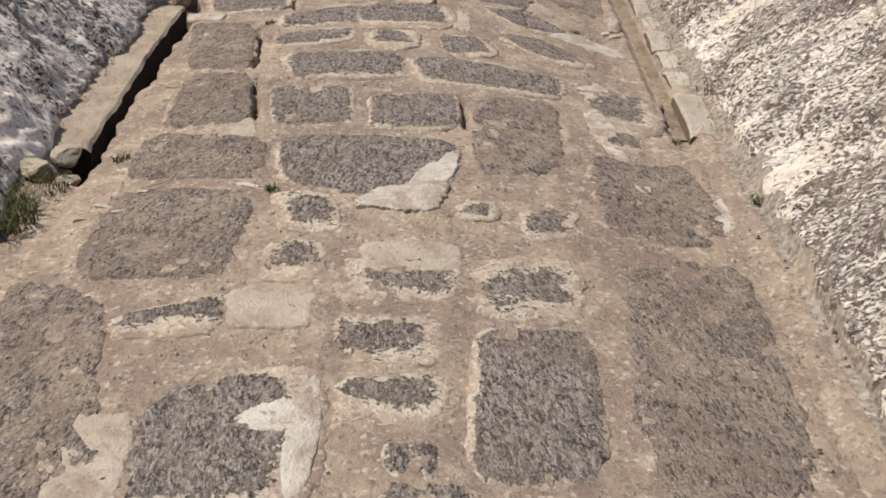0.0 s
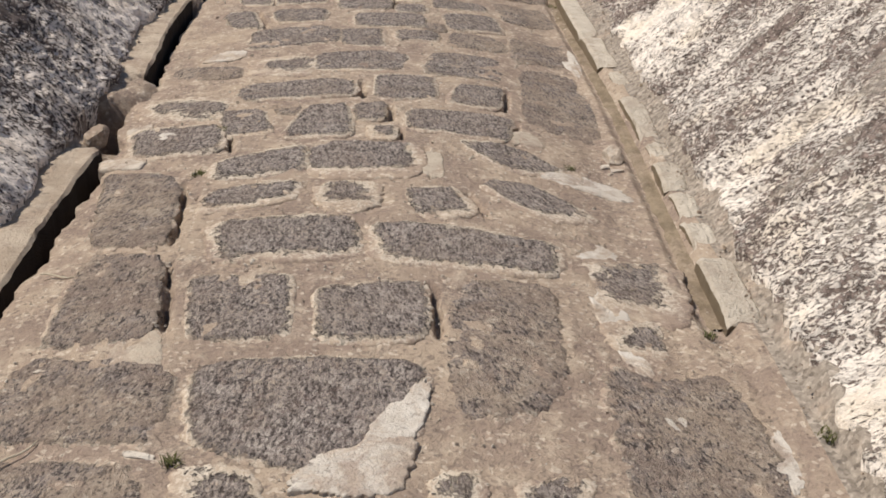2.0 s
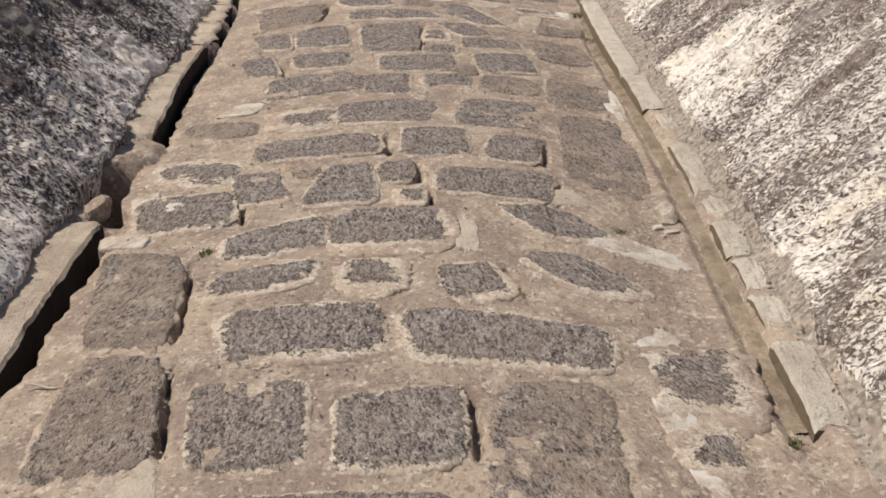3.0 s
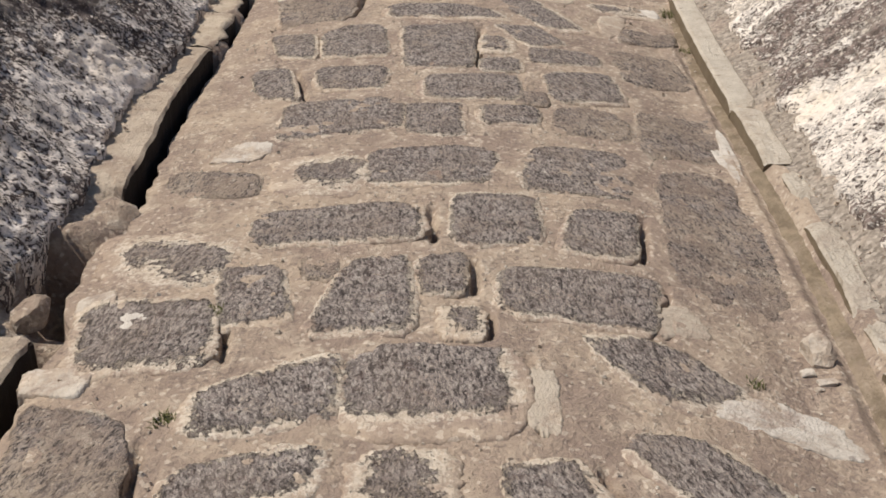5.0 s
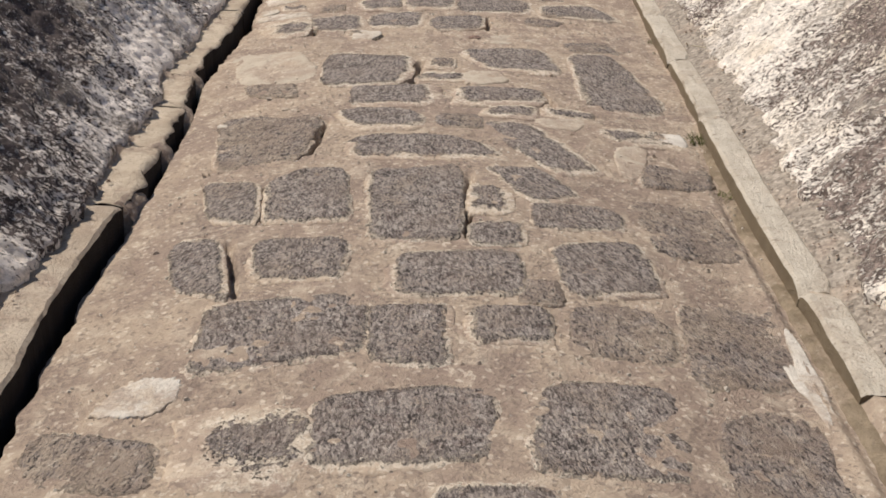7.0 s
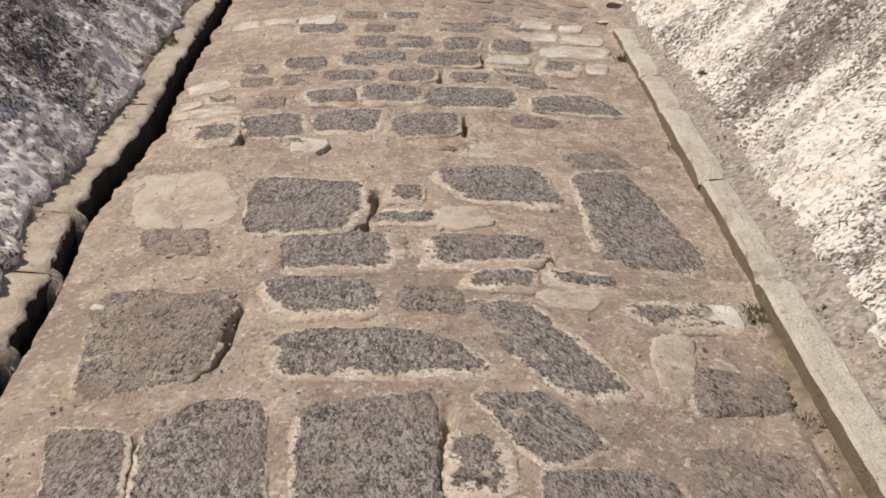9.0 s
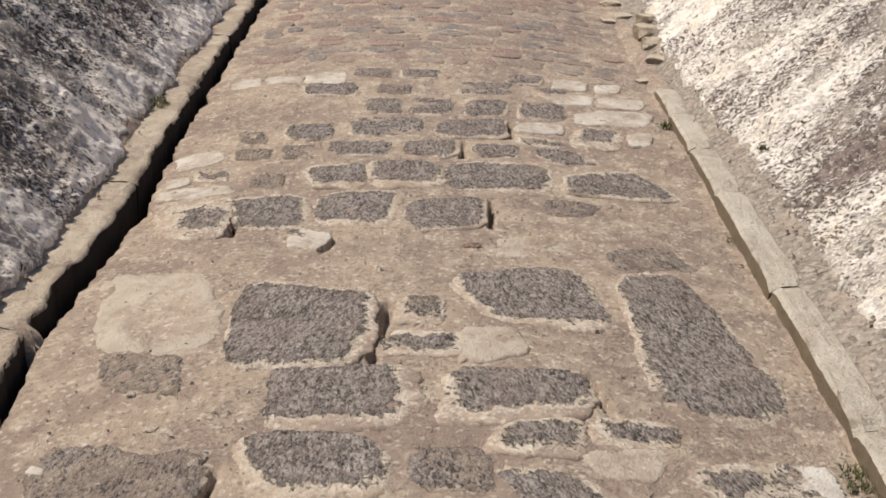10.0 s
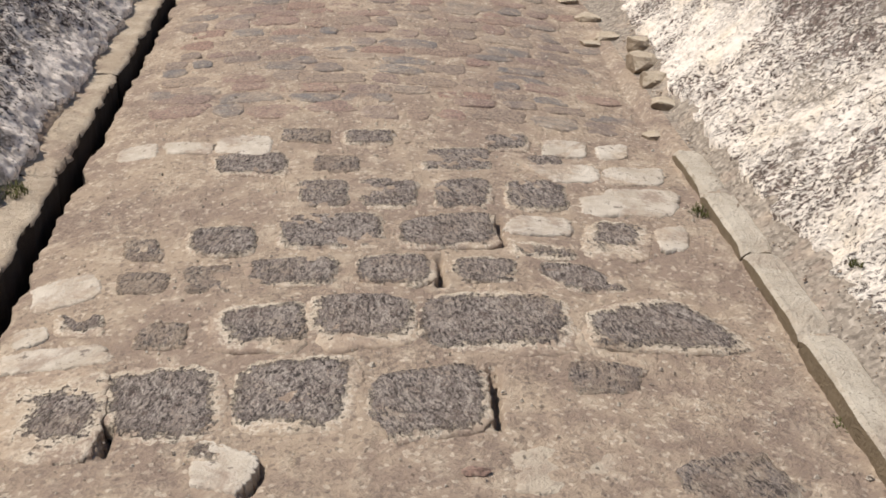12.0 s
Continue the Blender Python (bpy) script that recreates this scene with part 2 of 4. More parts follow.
def kerb_material(name, dark, side_tone, dusty=0.8, low=(0.46, 0.38, 0.28), high=(0.60, 0.515, 0.395)):
    """Old concrete or rubble: dusty tan above; upright faces stained, or on the drain kerbs painted with the drain's
    shade.
    """
    n = Nodes(name)
    p = n.place()
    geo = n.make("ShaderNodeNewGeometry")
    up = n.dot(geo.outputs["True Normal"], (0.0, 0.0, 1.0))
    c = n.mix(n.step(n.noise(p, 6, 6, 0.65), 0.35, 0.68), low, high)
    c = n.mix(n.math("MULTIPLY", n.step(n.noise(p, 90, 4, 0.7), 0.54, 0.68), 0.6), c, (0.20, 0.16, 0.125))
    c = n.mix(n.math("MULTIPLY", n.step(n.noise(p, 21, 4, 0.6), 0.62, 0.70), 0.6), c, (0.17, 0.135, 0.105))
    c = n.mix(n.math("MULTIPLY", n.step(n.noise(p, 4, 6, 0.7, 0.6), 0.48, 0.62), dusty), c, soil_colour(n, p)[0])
    # upright faces: mossy stain, and on the drain kerbs shade put into the colour
    stain_shade = n.mix(n.noise(p, 14, 4, 0.6), dark, side_tone)
    c = n.mix(n.step(up, 0.7, 0.25), c, stain_shade)
    return n.finish(c, n.math("ADD", n.noise(p, 110, 4, 0.7), n.noise(p, 25, 4, 0.6)), 0.010)


def leaf_material():
    n = Nodes("dry_grass")
    c = n.mix(n.noise(n.place(), 30, 2), (0.045, 0.058, 0.02), (0.15, 0.135, 0.055))
    return n.finish(c)


def verge_material():
    """Grey-brown gravelly dirt fallen from the bank."""
    n = Nodes("gravelly_dirt")
    p = n.place()
    cell = n.flakes(p, 70)
    a = n.noise(p, 40, 5, 0.75)
    v = n.math("MULTIPLY_ADD", cell, 0.3, n.math("MULTIPLY", a, 0.7))
    c = n.ramp(v, (0.30, (0.13, 0.108, 0.088)), (0.45, (0.23, 0.194, 0.155)), (0.58, (0.29, 0.248, 0.20)), (0.74, (0.43, 0.375, 0.31)))
    soil, h = soil_colour(n, p)
    c = n.mix(n.math("MULTIPLY", n.step(n.noise(p, 5, 5, 0.65), 0.50, 0.66), 0.55), c, soil)
    return n.finish(c, v, 0.005)


def moss_material():
    n = Nodes("silt_and_moss")
    p = n.place()
    c = n.mix(n.step(n.noise(p, 9, 6, 0.7, 0.4), 0.35, 0.66), (0.16, 0.122, 0.082), (0.28, 0.22, 0.15))
    c = n.mix(n.math("MULTIPLY", n.step(n.noise(p, 4, 6, 0.7, 0.6), 0.46, 0.58), 0.35), c, soil_colour(n, p)[0])
    c = n.mix(n.math("MULTIPLY", n.step(n.noise(p, 80, 4, 0.7), 0.56, 0.68), 0.6), c, (0.11, 0.09, 0.055))
    return n.finish(c, n.noise(p, 70, 5, 0.7), 0.008)


def twig_material():
    n = Nodes("bleached_twig")
    return n.finish(n.mix(n.noise(n.place(), 60, 3), (0.42, 0.35, 0.25), (0.62, 0.55, 0.42)))


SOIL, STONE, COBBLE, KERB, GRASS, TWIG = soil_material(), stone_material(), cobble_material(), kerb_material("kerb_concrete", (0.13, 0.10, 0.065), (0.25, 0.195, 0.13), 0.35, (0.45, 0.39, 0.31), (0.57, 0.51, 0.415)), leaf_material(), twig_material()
MOSS, VERGE = moss_material(), verge_material()
# near-black sides of both left kerbs: the drain's shade painted into the colour
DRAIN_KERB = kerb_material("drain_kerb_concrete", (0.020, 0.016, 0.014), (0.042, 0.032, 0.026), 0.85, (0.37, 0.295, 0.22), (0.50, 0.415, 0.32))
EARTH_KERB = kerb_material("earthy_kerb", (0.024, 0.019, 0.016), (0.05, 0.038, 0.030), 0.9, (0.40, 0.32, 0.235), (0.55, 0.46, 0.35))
RUBBLE = kerb_material("rubble_stone", (0.24, 0.185, 0.13), (0.33, 0.26, 0.185))
PALE_STONE = pale_material("pale_worn_stone", (0.44, 0.38, 0.305), (0.60, 0.54, 0.455), 0.75)
TAN_STONE = pale_material("tan_worn_stone", (0.40, 0.338, 0.262), (0.48, 0.410, 0.322), 0.3)
CEMENT = pale_material("bleached_cement", (0.45, 0.40, 0.335), (0.60, 0.55, 0.475), 0.55)
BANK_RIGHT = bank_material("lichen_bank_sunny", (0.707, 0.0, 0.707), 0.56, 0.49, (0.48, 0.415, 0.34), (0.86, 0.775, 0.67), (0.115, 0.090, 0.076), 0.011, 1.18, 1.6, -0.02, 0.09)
# shaded copy: rock and smooth patches coloured darker for shade; upper lichen also thinner
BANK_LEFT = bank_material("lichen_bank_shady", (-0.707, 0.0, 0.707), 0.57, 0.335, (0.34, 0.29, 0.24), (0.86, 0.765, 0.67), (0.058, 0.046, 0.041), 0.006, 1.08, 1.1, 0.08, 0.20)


# ---- the shape of the ground ----
def lerp(x, *pts):
    """Straight lines through (x, value) pairs."""
    if x <= pts[0][0]:
        return pts[0][1]
    for (a, u), (b, v) in zip(pts, pts[1:]):
        if x <= b:
            return u + (v - u) * (x - a) / (b - a)
    return pts[-1][1]


def nz(x, y, scale, seed=0.0):
    return noise.noise((x * scale, y * scale, seed))


def gz(x, y):
    """Height of the cambered road; it climbs a little at the far end."""
    if x > 0.85:
        x = 0.85 + 0.25 * (x - 0.85)
    z = 0.033 - 0.027 * x - 0.103 * x * x + 0.0427 * min(max(y - 10, 0), 6)
    if x > 0:
        z += x * x * lerp(y, (3.8, 0.0), (5.0, -0.06), (7.0, -0.04), (8.2, -0.02), (9.5, 0.045), (10.9, 0.07), (12.5, 0.0))
    return z


def lip(y):
    """The road-side edge of the left kerb."""
    return lerp(y, (3.4, -1.12), (3.9, -1.13), (4.5, -1.145), (5.85, -1.135), (6.2, -1.15), (6.8, -1.195), (7.3, -1.19), (7.6, -1.19), (8.5, -1.24), (9.0, -1.31), (9.3, -1.33), (10.1, -1.32), (10.8, -1.35), (12.0, -1.37), (14.0, -1.41))


def right_edge(y):
    return lerp(y, (3.8, 1.03), (5.2, 1.06), (6.1, 1.06), (7.0, 1.035), (8.0, 1.01), (10.0, 0.99), (11.5, 0.972))


def left_foot(y):
    return lerp(y, (3.0, -1.23), (3.6, -1.275), (5.1, -1.29), (5.9, -1.26), (6.5, -1.315), (7.25, -1.305), (7.7, -1.33), (8.4, -1.39), (9.1, -1.46), (10.0, -1.46), (10.9, -1.515), (12.0, -1.52), (13.3, -1.55))


def right_foot(y):
    return lerp(y, (2.2, 1.13), (3.0, 1.15), (3.7, 1.19), (5.7, 1.23), (7.0, 1.23), (8.4, 1.21), (9.7, 1.19), (10.7, 1.18), (11.3, 1.14), (12.2, 1.13), (13.7, 1.22))


def kerb_rise(y):
    """Top of the right kerb."""
    return lerp(y, (3.8, -0.035), (5.0, -0.055), (6.5, -0.045), (7.0, -0.038), (7.6, -0.03), (10.0, 0.045), (11.6, 0.088), (14.0, 0.12))


def left_top(y):
    return lerp(y, (3.4, -0.05), (5.2, -0.05), (5.9, 0.0), (7.3, 0.012), (7.6, -0.015), (9.0, -0.04), (10.0, -0.045), (12.0, 0.035), (14.0, 0.10))


def silted(y):
    """How far the left drain is filled with earth: 1 is full."""
    f = lerp(y, (3.12, 1), (3.30, 0.15), (3.5, 0), (5.10, 0), (5.16, 0.85), (5.27, 0.7), (5.34, 0.05), (5.56, 0.0), (5.64, 0.9), (5.86, 0.95), (5.97, 0.55), (6.06, 0.03), (7.36, 0), (7.42, 0.95), (7.62, 0.9), (7.7, 0.45),
             (7.95, 0.3), (8.01, 0.95), (8.10, 0.95), (8.16, 0.3), (8.43, 0.3), (8.49, 0.95), (8.60, 0.95), (8.66, 0.3), (8.95, 0.3), (9.01, 0.95), (9.09, 0.95), (9.15, 0.2), (9.5, 0.1), (9.55, 0.3), (9.6, 0))
    return f


def mesh_object(name, verts, faces, mat, parent=None, smooth=False):
    me = bpy.data.meshes.new(name)
    me.from_pydata(verts, [], faces)
    me.materials.append(mat)
    if smooth:
        me.polygons.foreach_set("use_smooth", [True] * len(me.polygons))
    ob = new(name, me)
    if parent:
        ob.parent = parent
    return ob


def grid_faces(rows, cols):
    return [(r * cols + c, r * cols + c + 1, (r + 1) * cols + c + 1, (r + 1) * cols + c) for r in range(rows - 1) for c in range(cols - 1)]


def stations(fine_from, fine_to, step):
    """Distances along the road: fine where it is walked, coarse beyond."""
    before = [-60, -25, -10, -5, -2, -0.5, 0.5]
    n = int((fine_to - fine_from) / step)
    return [y for y in before if y < fine_from] + [fine_from + i * step for i in range(n + 1)] + [fine_to + d for d in (0.6, 1.5, 4, 9, 25, 60)]


cracks = []   # open joints along the raised edge of proud stones: two ends and a depth


def fill_pavement(ob):
    """The earth bed between the stones, from the open drain to the gutter."""
    ys = stations(1.0, 15.4, 0.02)
    road = [i / 250 for i in range(251)]
    verts = []
    for y in ys:
        l, f, r = lip(y) - lerp(y, (5.22, 0.0), (5.36, 0.055), (5.64, 0.065), (5.76, 0.0)), silted(y), right_edge(y)
        bite = lerp(y, (3.9, 0.055), (4.5, 0.085), (5.1, 0.07), (6.2, 0.045), (7.2, 0.034), (7.5, 0.022), (9.1, 0.026), (9.3, 0.046), (10.2, 0.068), (10.7, 0.048)) + 0.035 * nz(0, y, 5.0, 3.1) + 0.022 * nz(0, y, 21.0, 7.7)
        edge = l + max(0.03, bite)
        floor = gz(edge, y) - 0.34
        full = gz(edge, y) - 0.004
        low = floor + (full - floor) * f
        bridge = min(1.0, max(0.0, (f - 0.7) / 0.2)) * lerp(y, (5.60, 0.0), (5.66, 1.0), (5.90, 1.0), (5.96, 0.0), (7.3, 0.0), (7.42, 1.0))
        brim = low + bridge * (left_top(y) - 0.002 - low)
        dip = lerp(y, (3.6, 0.0), (3.9, 0.030), (7.6, 0.028), (8.6, 0.002), (11.5, 0.002), (12.0, 0.0))
        gap = lerp(y, (5.26, 0.0), (5.34, 1.0), (5.56, 1.0), (5.63, 0.0))
        low -= 0.28 * gap
        brim -= 0.28 * gap
        drop = 0.09 * (1 - f)
        row = [(l - 0.42, left_top(y) + 0.05), (l - 0.20, left_top(y) + 0.035 + 0.01 * nz(l, y, 9)), (l - 0.15 + 0.05 * gap + 0.03 * gap * nz(3, y, 18), left_top(y) + 0.004 + 0.02 * gap + 0.02 * nz(l, y, 14)),
               (l - 0.11 + 0.02 * gap + 0.03 * gap * nz(3, y, 18), left_top(y) - 0.004 - drop - 0.44 * gap + 0.03 * f * nz(l, y, 8, 3)), (l - 0.07 + 0.01 * gap, left_top(y) - 0.01 - drop - 0.46 * gap + 0.04 * f * nz(l, y, 11, 6)),
               (l - 0.015, brim + 0.02 * f * nz(l, y, 13, 9)), (edge - 0.012, low + 0.6 * (brim - low)), (edge - 0.003, gz(edge, y) - 0.02 * (1 - f))]
        open_here = []
        for ((x0, y0), (x1, y1)), deep in cracks:
            if y0 < y < y1:
                k = (y - y0) / (y1 - y0)
                fade = min(1.0, 6 * k, 6 * (1 - k)) * (0.75 + 0.6 * nz(x0, y, 12, 6))
                open_here.append((x0 + (x1 - x0) * k + 0.011 + 0.009 * nz(x0, y, 16, 2) + 0.006 * nz(x0, y, 43, 7), deep * fade))
        for u in road:
            x = edge + (r - edge) * u
            z = gz(x, y) + 0.0030 + 0.004 * nz(x, y, 3.2) + 0.006 * nz(x, y, 10, 5) + 0.0045 * nz(x, y, 27, 9)
            rise = kerb_rise(y) - lerp(y, (6.5, 0.040), (9.0, 0.080))
            blend = min(1.0, max(0.0, (x - (r - 0.16)) / 0.12))
            z += max(0.0, rise - z) * blend * blend * (3 - 2 * blend)
            z -= dip * min(1.0, max(0.0, (x - (r - 0.085)) / 0.035))
            z -= 0.006 * max(0, 1 - (x - edge) / 0.04) * (1 - f)
            for at, deep in open_here:
                z -= deep * min(1.0, max(0.0, 1.6 - abs(x - at) / 0.011))
            row.append((x, z))
        k = kerb_rise(y)
        laid = lerp(y, (3.74, 0.0), (3.84, 1.0), (11.66, 1.0), (11.85, 0.0))
        foot = right_foot(y)
        row.append((r + 0.035, k - 0.018 + 0.008 * nz(r, y, 9)))
        row.append((r + 0.08, k - 0.017 + 0.007 * nz(r + 1, y, 9)))
        for u in (0.0, 0.2, 0.4, 0.6, 0.8, 1.0):
            x = r + 0.11 + (foot + 0.02 - r - 0.11) * u
            row.append((x, k - 0.014 + 0.070 * u + 0.005 * nz(x, y, 12) + 0.002 * nz(x, y, 31)))
        row.append((foot + 0.35, k + 0.05))
        verts += [(x, y, z) for x, z in row]
    me = ob.data
    cols = len(verts) // len(ys)
    me.from_pydata(verts, [], grid_faces(len(ys), cols))
    me.polygons.foreach_set("material_index", [1 if i % (cols - 1) >= cols - 8 else 0 for i in range(len(me.polygons))])
    me.polygons.foreach_set("use_smooth", [True] * len(me.polygons))


def build_bank(name, side, foot, mat, base, label):
    """A 45 degree bank from its foot up to the level ground above."""
    ys = stations(1.0, 15.8, 0.013)
    ss = [i * 0.013 for i in range(108)] + [1.55, 1.8, 2.1, 2.4]
    verts = []
    for y in ys:
        x0 = foot(y) + side * (0.05 * nz(side, y, 2.6, 4.4) + 0.04 * nz(side, y, 9, 2.2) + 0.02 * nz(side, y, 24, 8))
        z0 = base(y)
        for s in ss:
            w = min(1.0, 0.25 + s * 5)
            a = noise.noise((y * 1.6, s * 0.9, 3 + side))
            b = noise.noise((y * 6.5, s * 3.0, 11 + side))
            c = noise.noise((y * 15, s * 9, 17 + side))
            d = noise.noise((y * 38, s * 24, 23 + side))
            clump = min(1.0, max(0.0, 0.5 + 4.0 * noise.noise((y * 11, s * 5.5, 31 + side)) + 2.0 * d))
            lift = w * (0.030 * a + 0.020 * b) + 0.009 * c + 0.008 * d + 0.010 * clump
            along = s * 0.7071
            verts.append((x0 + side * along - side * lift * 0.7071, y, z0 + along + lift * 0.7071))
    cols = len(ss)
    # a buried skirt closes the foot
    rows = len(ys)
    faces = grid_faces(rows, cols)
    if side < 0:
        faces = [tuple(reversed(f)) for f in faces]
    start = len(verts)
    for r in range(rows):
        x, y, z = verts[r * cols]
        verts.append((x + side * 0.03, y, z - 0.16))
    for r in range(rows - 1):
        q = (start + r, r * cols, (r + 1) * cols, start + r + 1)
        faces.append(q if side > 0 else tuple(reversed(q)))
    ob = mesh_object(name, verts, faces, mat, smooth=True)
    return tagged(ob, label, "bank", kind="structure")


def build_ground():
    """One sheet under lane and banks, level above them and out to the horizon."""
    xs = [-3000, -300, -40, -8, -3.05, -1.80, -1.45, 1.3, 1.65, 2.86, 8, 40, 300, 3000]
    zs = [1.68, 1.68, 1.69, 1.68, 1.62, 0.04, -0.60, -0.60, 0.10, 1.64, 1.68, 1.69, 1.68, 1.68]
    ys = [-3000, -300, -60, -20, -5, 0, 5, 10, 15, 20, 40, 75, 300, 3000]
    verts = [(x, y, z + (0.10 if y > 12 else 0.0)) for y in ys for x, z in zip(xs, zs)]
    return tagged(mesh_object("ground", verts, grid_faces(len(ys), len(xs)), SOIL), "dry earth above and around the sunken lane", "ground", kind="structure")


def build_gutter():
    """The mossy floor of the shallow gutter along the right kerb."""
    ys = [3.86 + i * 0.03 for i in range(155)]
    verts = []
    for y in ys:
        r = right_edge(y)
        wide = lerp(y, (7.6, 0.022), (8.5, 0.010)) + 0.016 * nz(4, y, 4) + 0.012 * nz(4, y, 17)
        rise = kerb_rise(y) - lerp(y, (6.5, 0.040), (9.0, 0.080))
        dip = lerp(y, (3.6, 0.0), (3.9, 0.030), (7.6, 0.028), (8.6, 0.002), (11.5, 0.002))
        z = max(gz(r, y), rise) - dip + 0.012
        verts += [(r - wide - 0.03, y, z - 0.02), (r - wide, y, z + 0.001 * nz(1, y, 30)), (r - wide * 0.5, y, z - 0.002 + 0.004 * nz(2, y, 22)), (r + 0.012, y, z + 0.003 + 0.004 * nz(3, y, 22))]
    ob = mesh_object("gutter_floor", verts, grid_faces(len(ys), 4), MOSS, smooth=True)
    return tagged(ob, "shallow gutter of olive-brown silt and moss beside the kerb", "gutter", kind="structure")


ground = build_ground()
gutter = build_gutter()
pavement = tagged(new("pavement", bpy.data.meshes.new("pavement")), "worn stone-paved lane bedded in dry tan earth", "pavement", kind="structure")
pavement.data.materials.append(SOIL)
pavement.data.materials.append(VERGE)
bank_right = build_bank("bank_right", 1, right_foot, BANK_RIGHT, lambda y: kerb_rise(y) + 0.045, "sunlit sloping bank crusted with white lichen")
bank_left = build_bank("bank_left", -1, left_foot, BANK_LEFT, lambda y: left_top(y) + 0.025, "sloping bank of rock toned darker for its shaded side, mottled with grey-white lichen")


# ---- paving stones ----
count = 0


def slab_mesh(name, cx, cy, w, d, rot, taper, fan, skew, h, ragged, corner, deep=0.05, segs=104, off=(0.0, 0.0)):
    """A worn slab in its own axes, lying on the camber. A slab that stands proud is tipped up on its +x side."""
    ca, sa = math.cos(radians(rot)), math.sin(radians(rot))
    seed = cx * 7.3 + cy * 3.7
    z0 = gz(cx, cy)
    tip = 0.0 if h <= 0.018 or deep < 0.02 else (h - 0.009) * (0.2 if ragged == 0.14 else 0.34)
    flat = h - 0.004 if deep < 0.02 else min(h, 0.0068) if h <= 0.012 else 0.0092
    thin = deep < 0.02
    sharp = ((0.45, 0.0), (0.80, 0.0), (0.95, -0.0005), (0.985, -0.002), (1.0, -0.005), (1.006, -deep))
    sunk = ((0.45, 0.0), (0.84, 0.0), (0.945, -0.001), (0.99, -0.004), (1.03, -0.011), (1.04, -deep))
    verts, flatmap = [(0, 0, flat + tip * 0.09)], [(0.0, 0.0)]
    for level in range(6):
        for i in range(segs):
            a = 2 * math.pi * i / segs
            c, s = math.cos(a), math.sin(a)
            bend = corner * (0.80 + 0.75 * noise.noise((c * 0.9 + seed * 1.7, s * 0.9, seed + 4)))
            k = (abs(c) ** bend + abs(s) ** bend) ** (-1 / bend)
            k *= 1 + ragged * (noise.noise((c * 1.3 + seed, s * 1.3, seed)) + 0.6 * noise.noise((c * 4.1, s * 4.1 + seed, 2.0)) + 0.55 * noise.noise((c * 10 + seed, s * 10, 5.0)) + 0.4 * noise.noise((c * 23 + seed, s * 23, 8.0)))
            crisp = 1.0 if thin else min(1.0, max(0.0, (c * k - 0.72) / 0.2)) if tip else 0.0
            ring, drop = [a0 + (b0 - a0) * crisp for a0, b0 in zip(sunk[level], sharp[level])]
            ring_k = ring if ring < 0.9 else ring + ((0.005 if thin else 0.009 + 0.003 * crisp) / max(0.1, min(w, d))) * (noise.noise((c * 16 + seed, s * 16, 3.0)) + 0.7 * noise.noise((c * 37, s * 37 + seed, 6.0)))
            u, v = c * k * ring_k, s * k * ring_k
            x = u * w / 2 * (1 + taper * v) + v * d / 2 * skew
            y = v * d / 2 * (1 + fan * u)
            wx, wy = cx + x * ca - y * sa, cy + x * sa + y * ca
            top = flat + tip * min(1.0, max(0.0, 0.2 + 0.9 * u)) ** 1.5 + 0.004 * noise.noise((wx * 9, wy * 9, seed)) + 0.0022 * noise.noise((wx * 31, wy * 31, seed))
            verts.append((x, y, gz(wx, wy) - z0 + top + drop))
            flatmap.append((u * w / 2 - off[0], v * d / 2 - off[1]))
    faces = [(0, 1 + i, 1 + (i + 1) % segs) for i in range(segs)]
    for r in range(5):
        for i in range(segs):
            a, b = 1 + r * segs + i, 1 + r * segs + (i + 1) % segs
            faces.append((a, a + segs, b + segs, b))
    me = bpy.data.meshes.new(name)
    me.from_pydata(verts, [], faces)
    me.polygons.foreach_set("use_smooth", [True] * len(me.polygons))
    for face in range(len(me.polygons) - segs, len(me.polygons)):
        me.polygons[face].use_smooth = False
    layer = me.uv_layers.new(name="face_map")
    for loop in me.loops:
        layer.data[loop.index].uv = flatmap[loop.vertex_index]
    return me


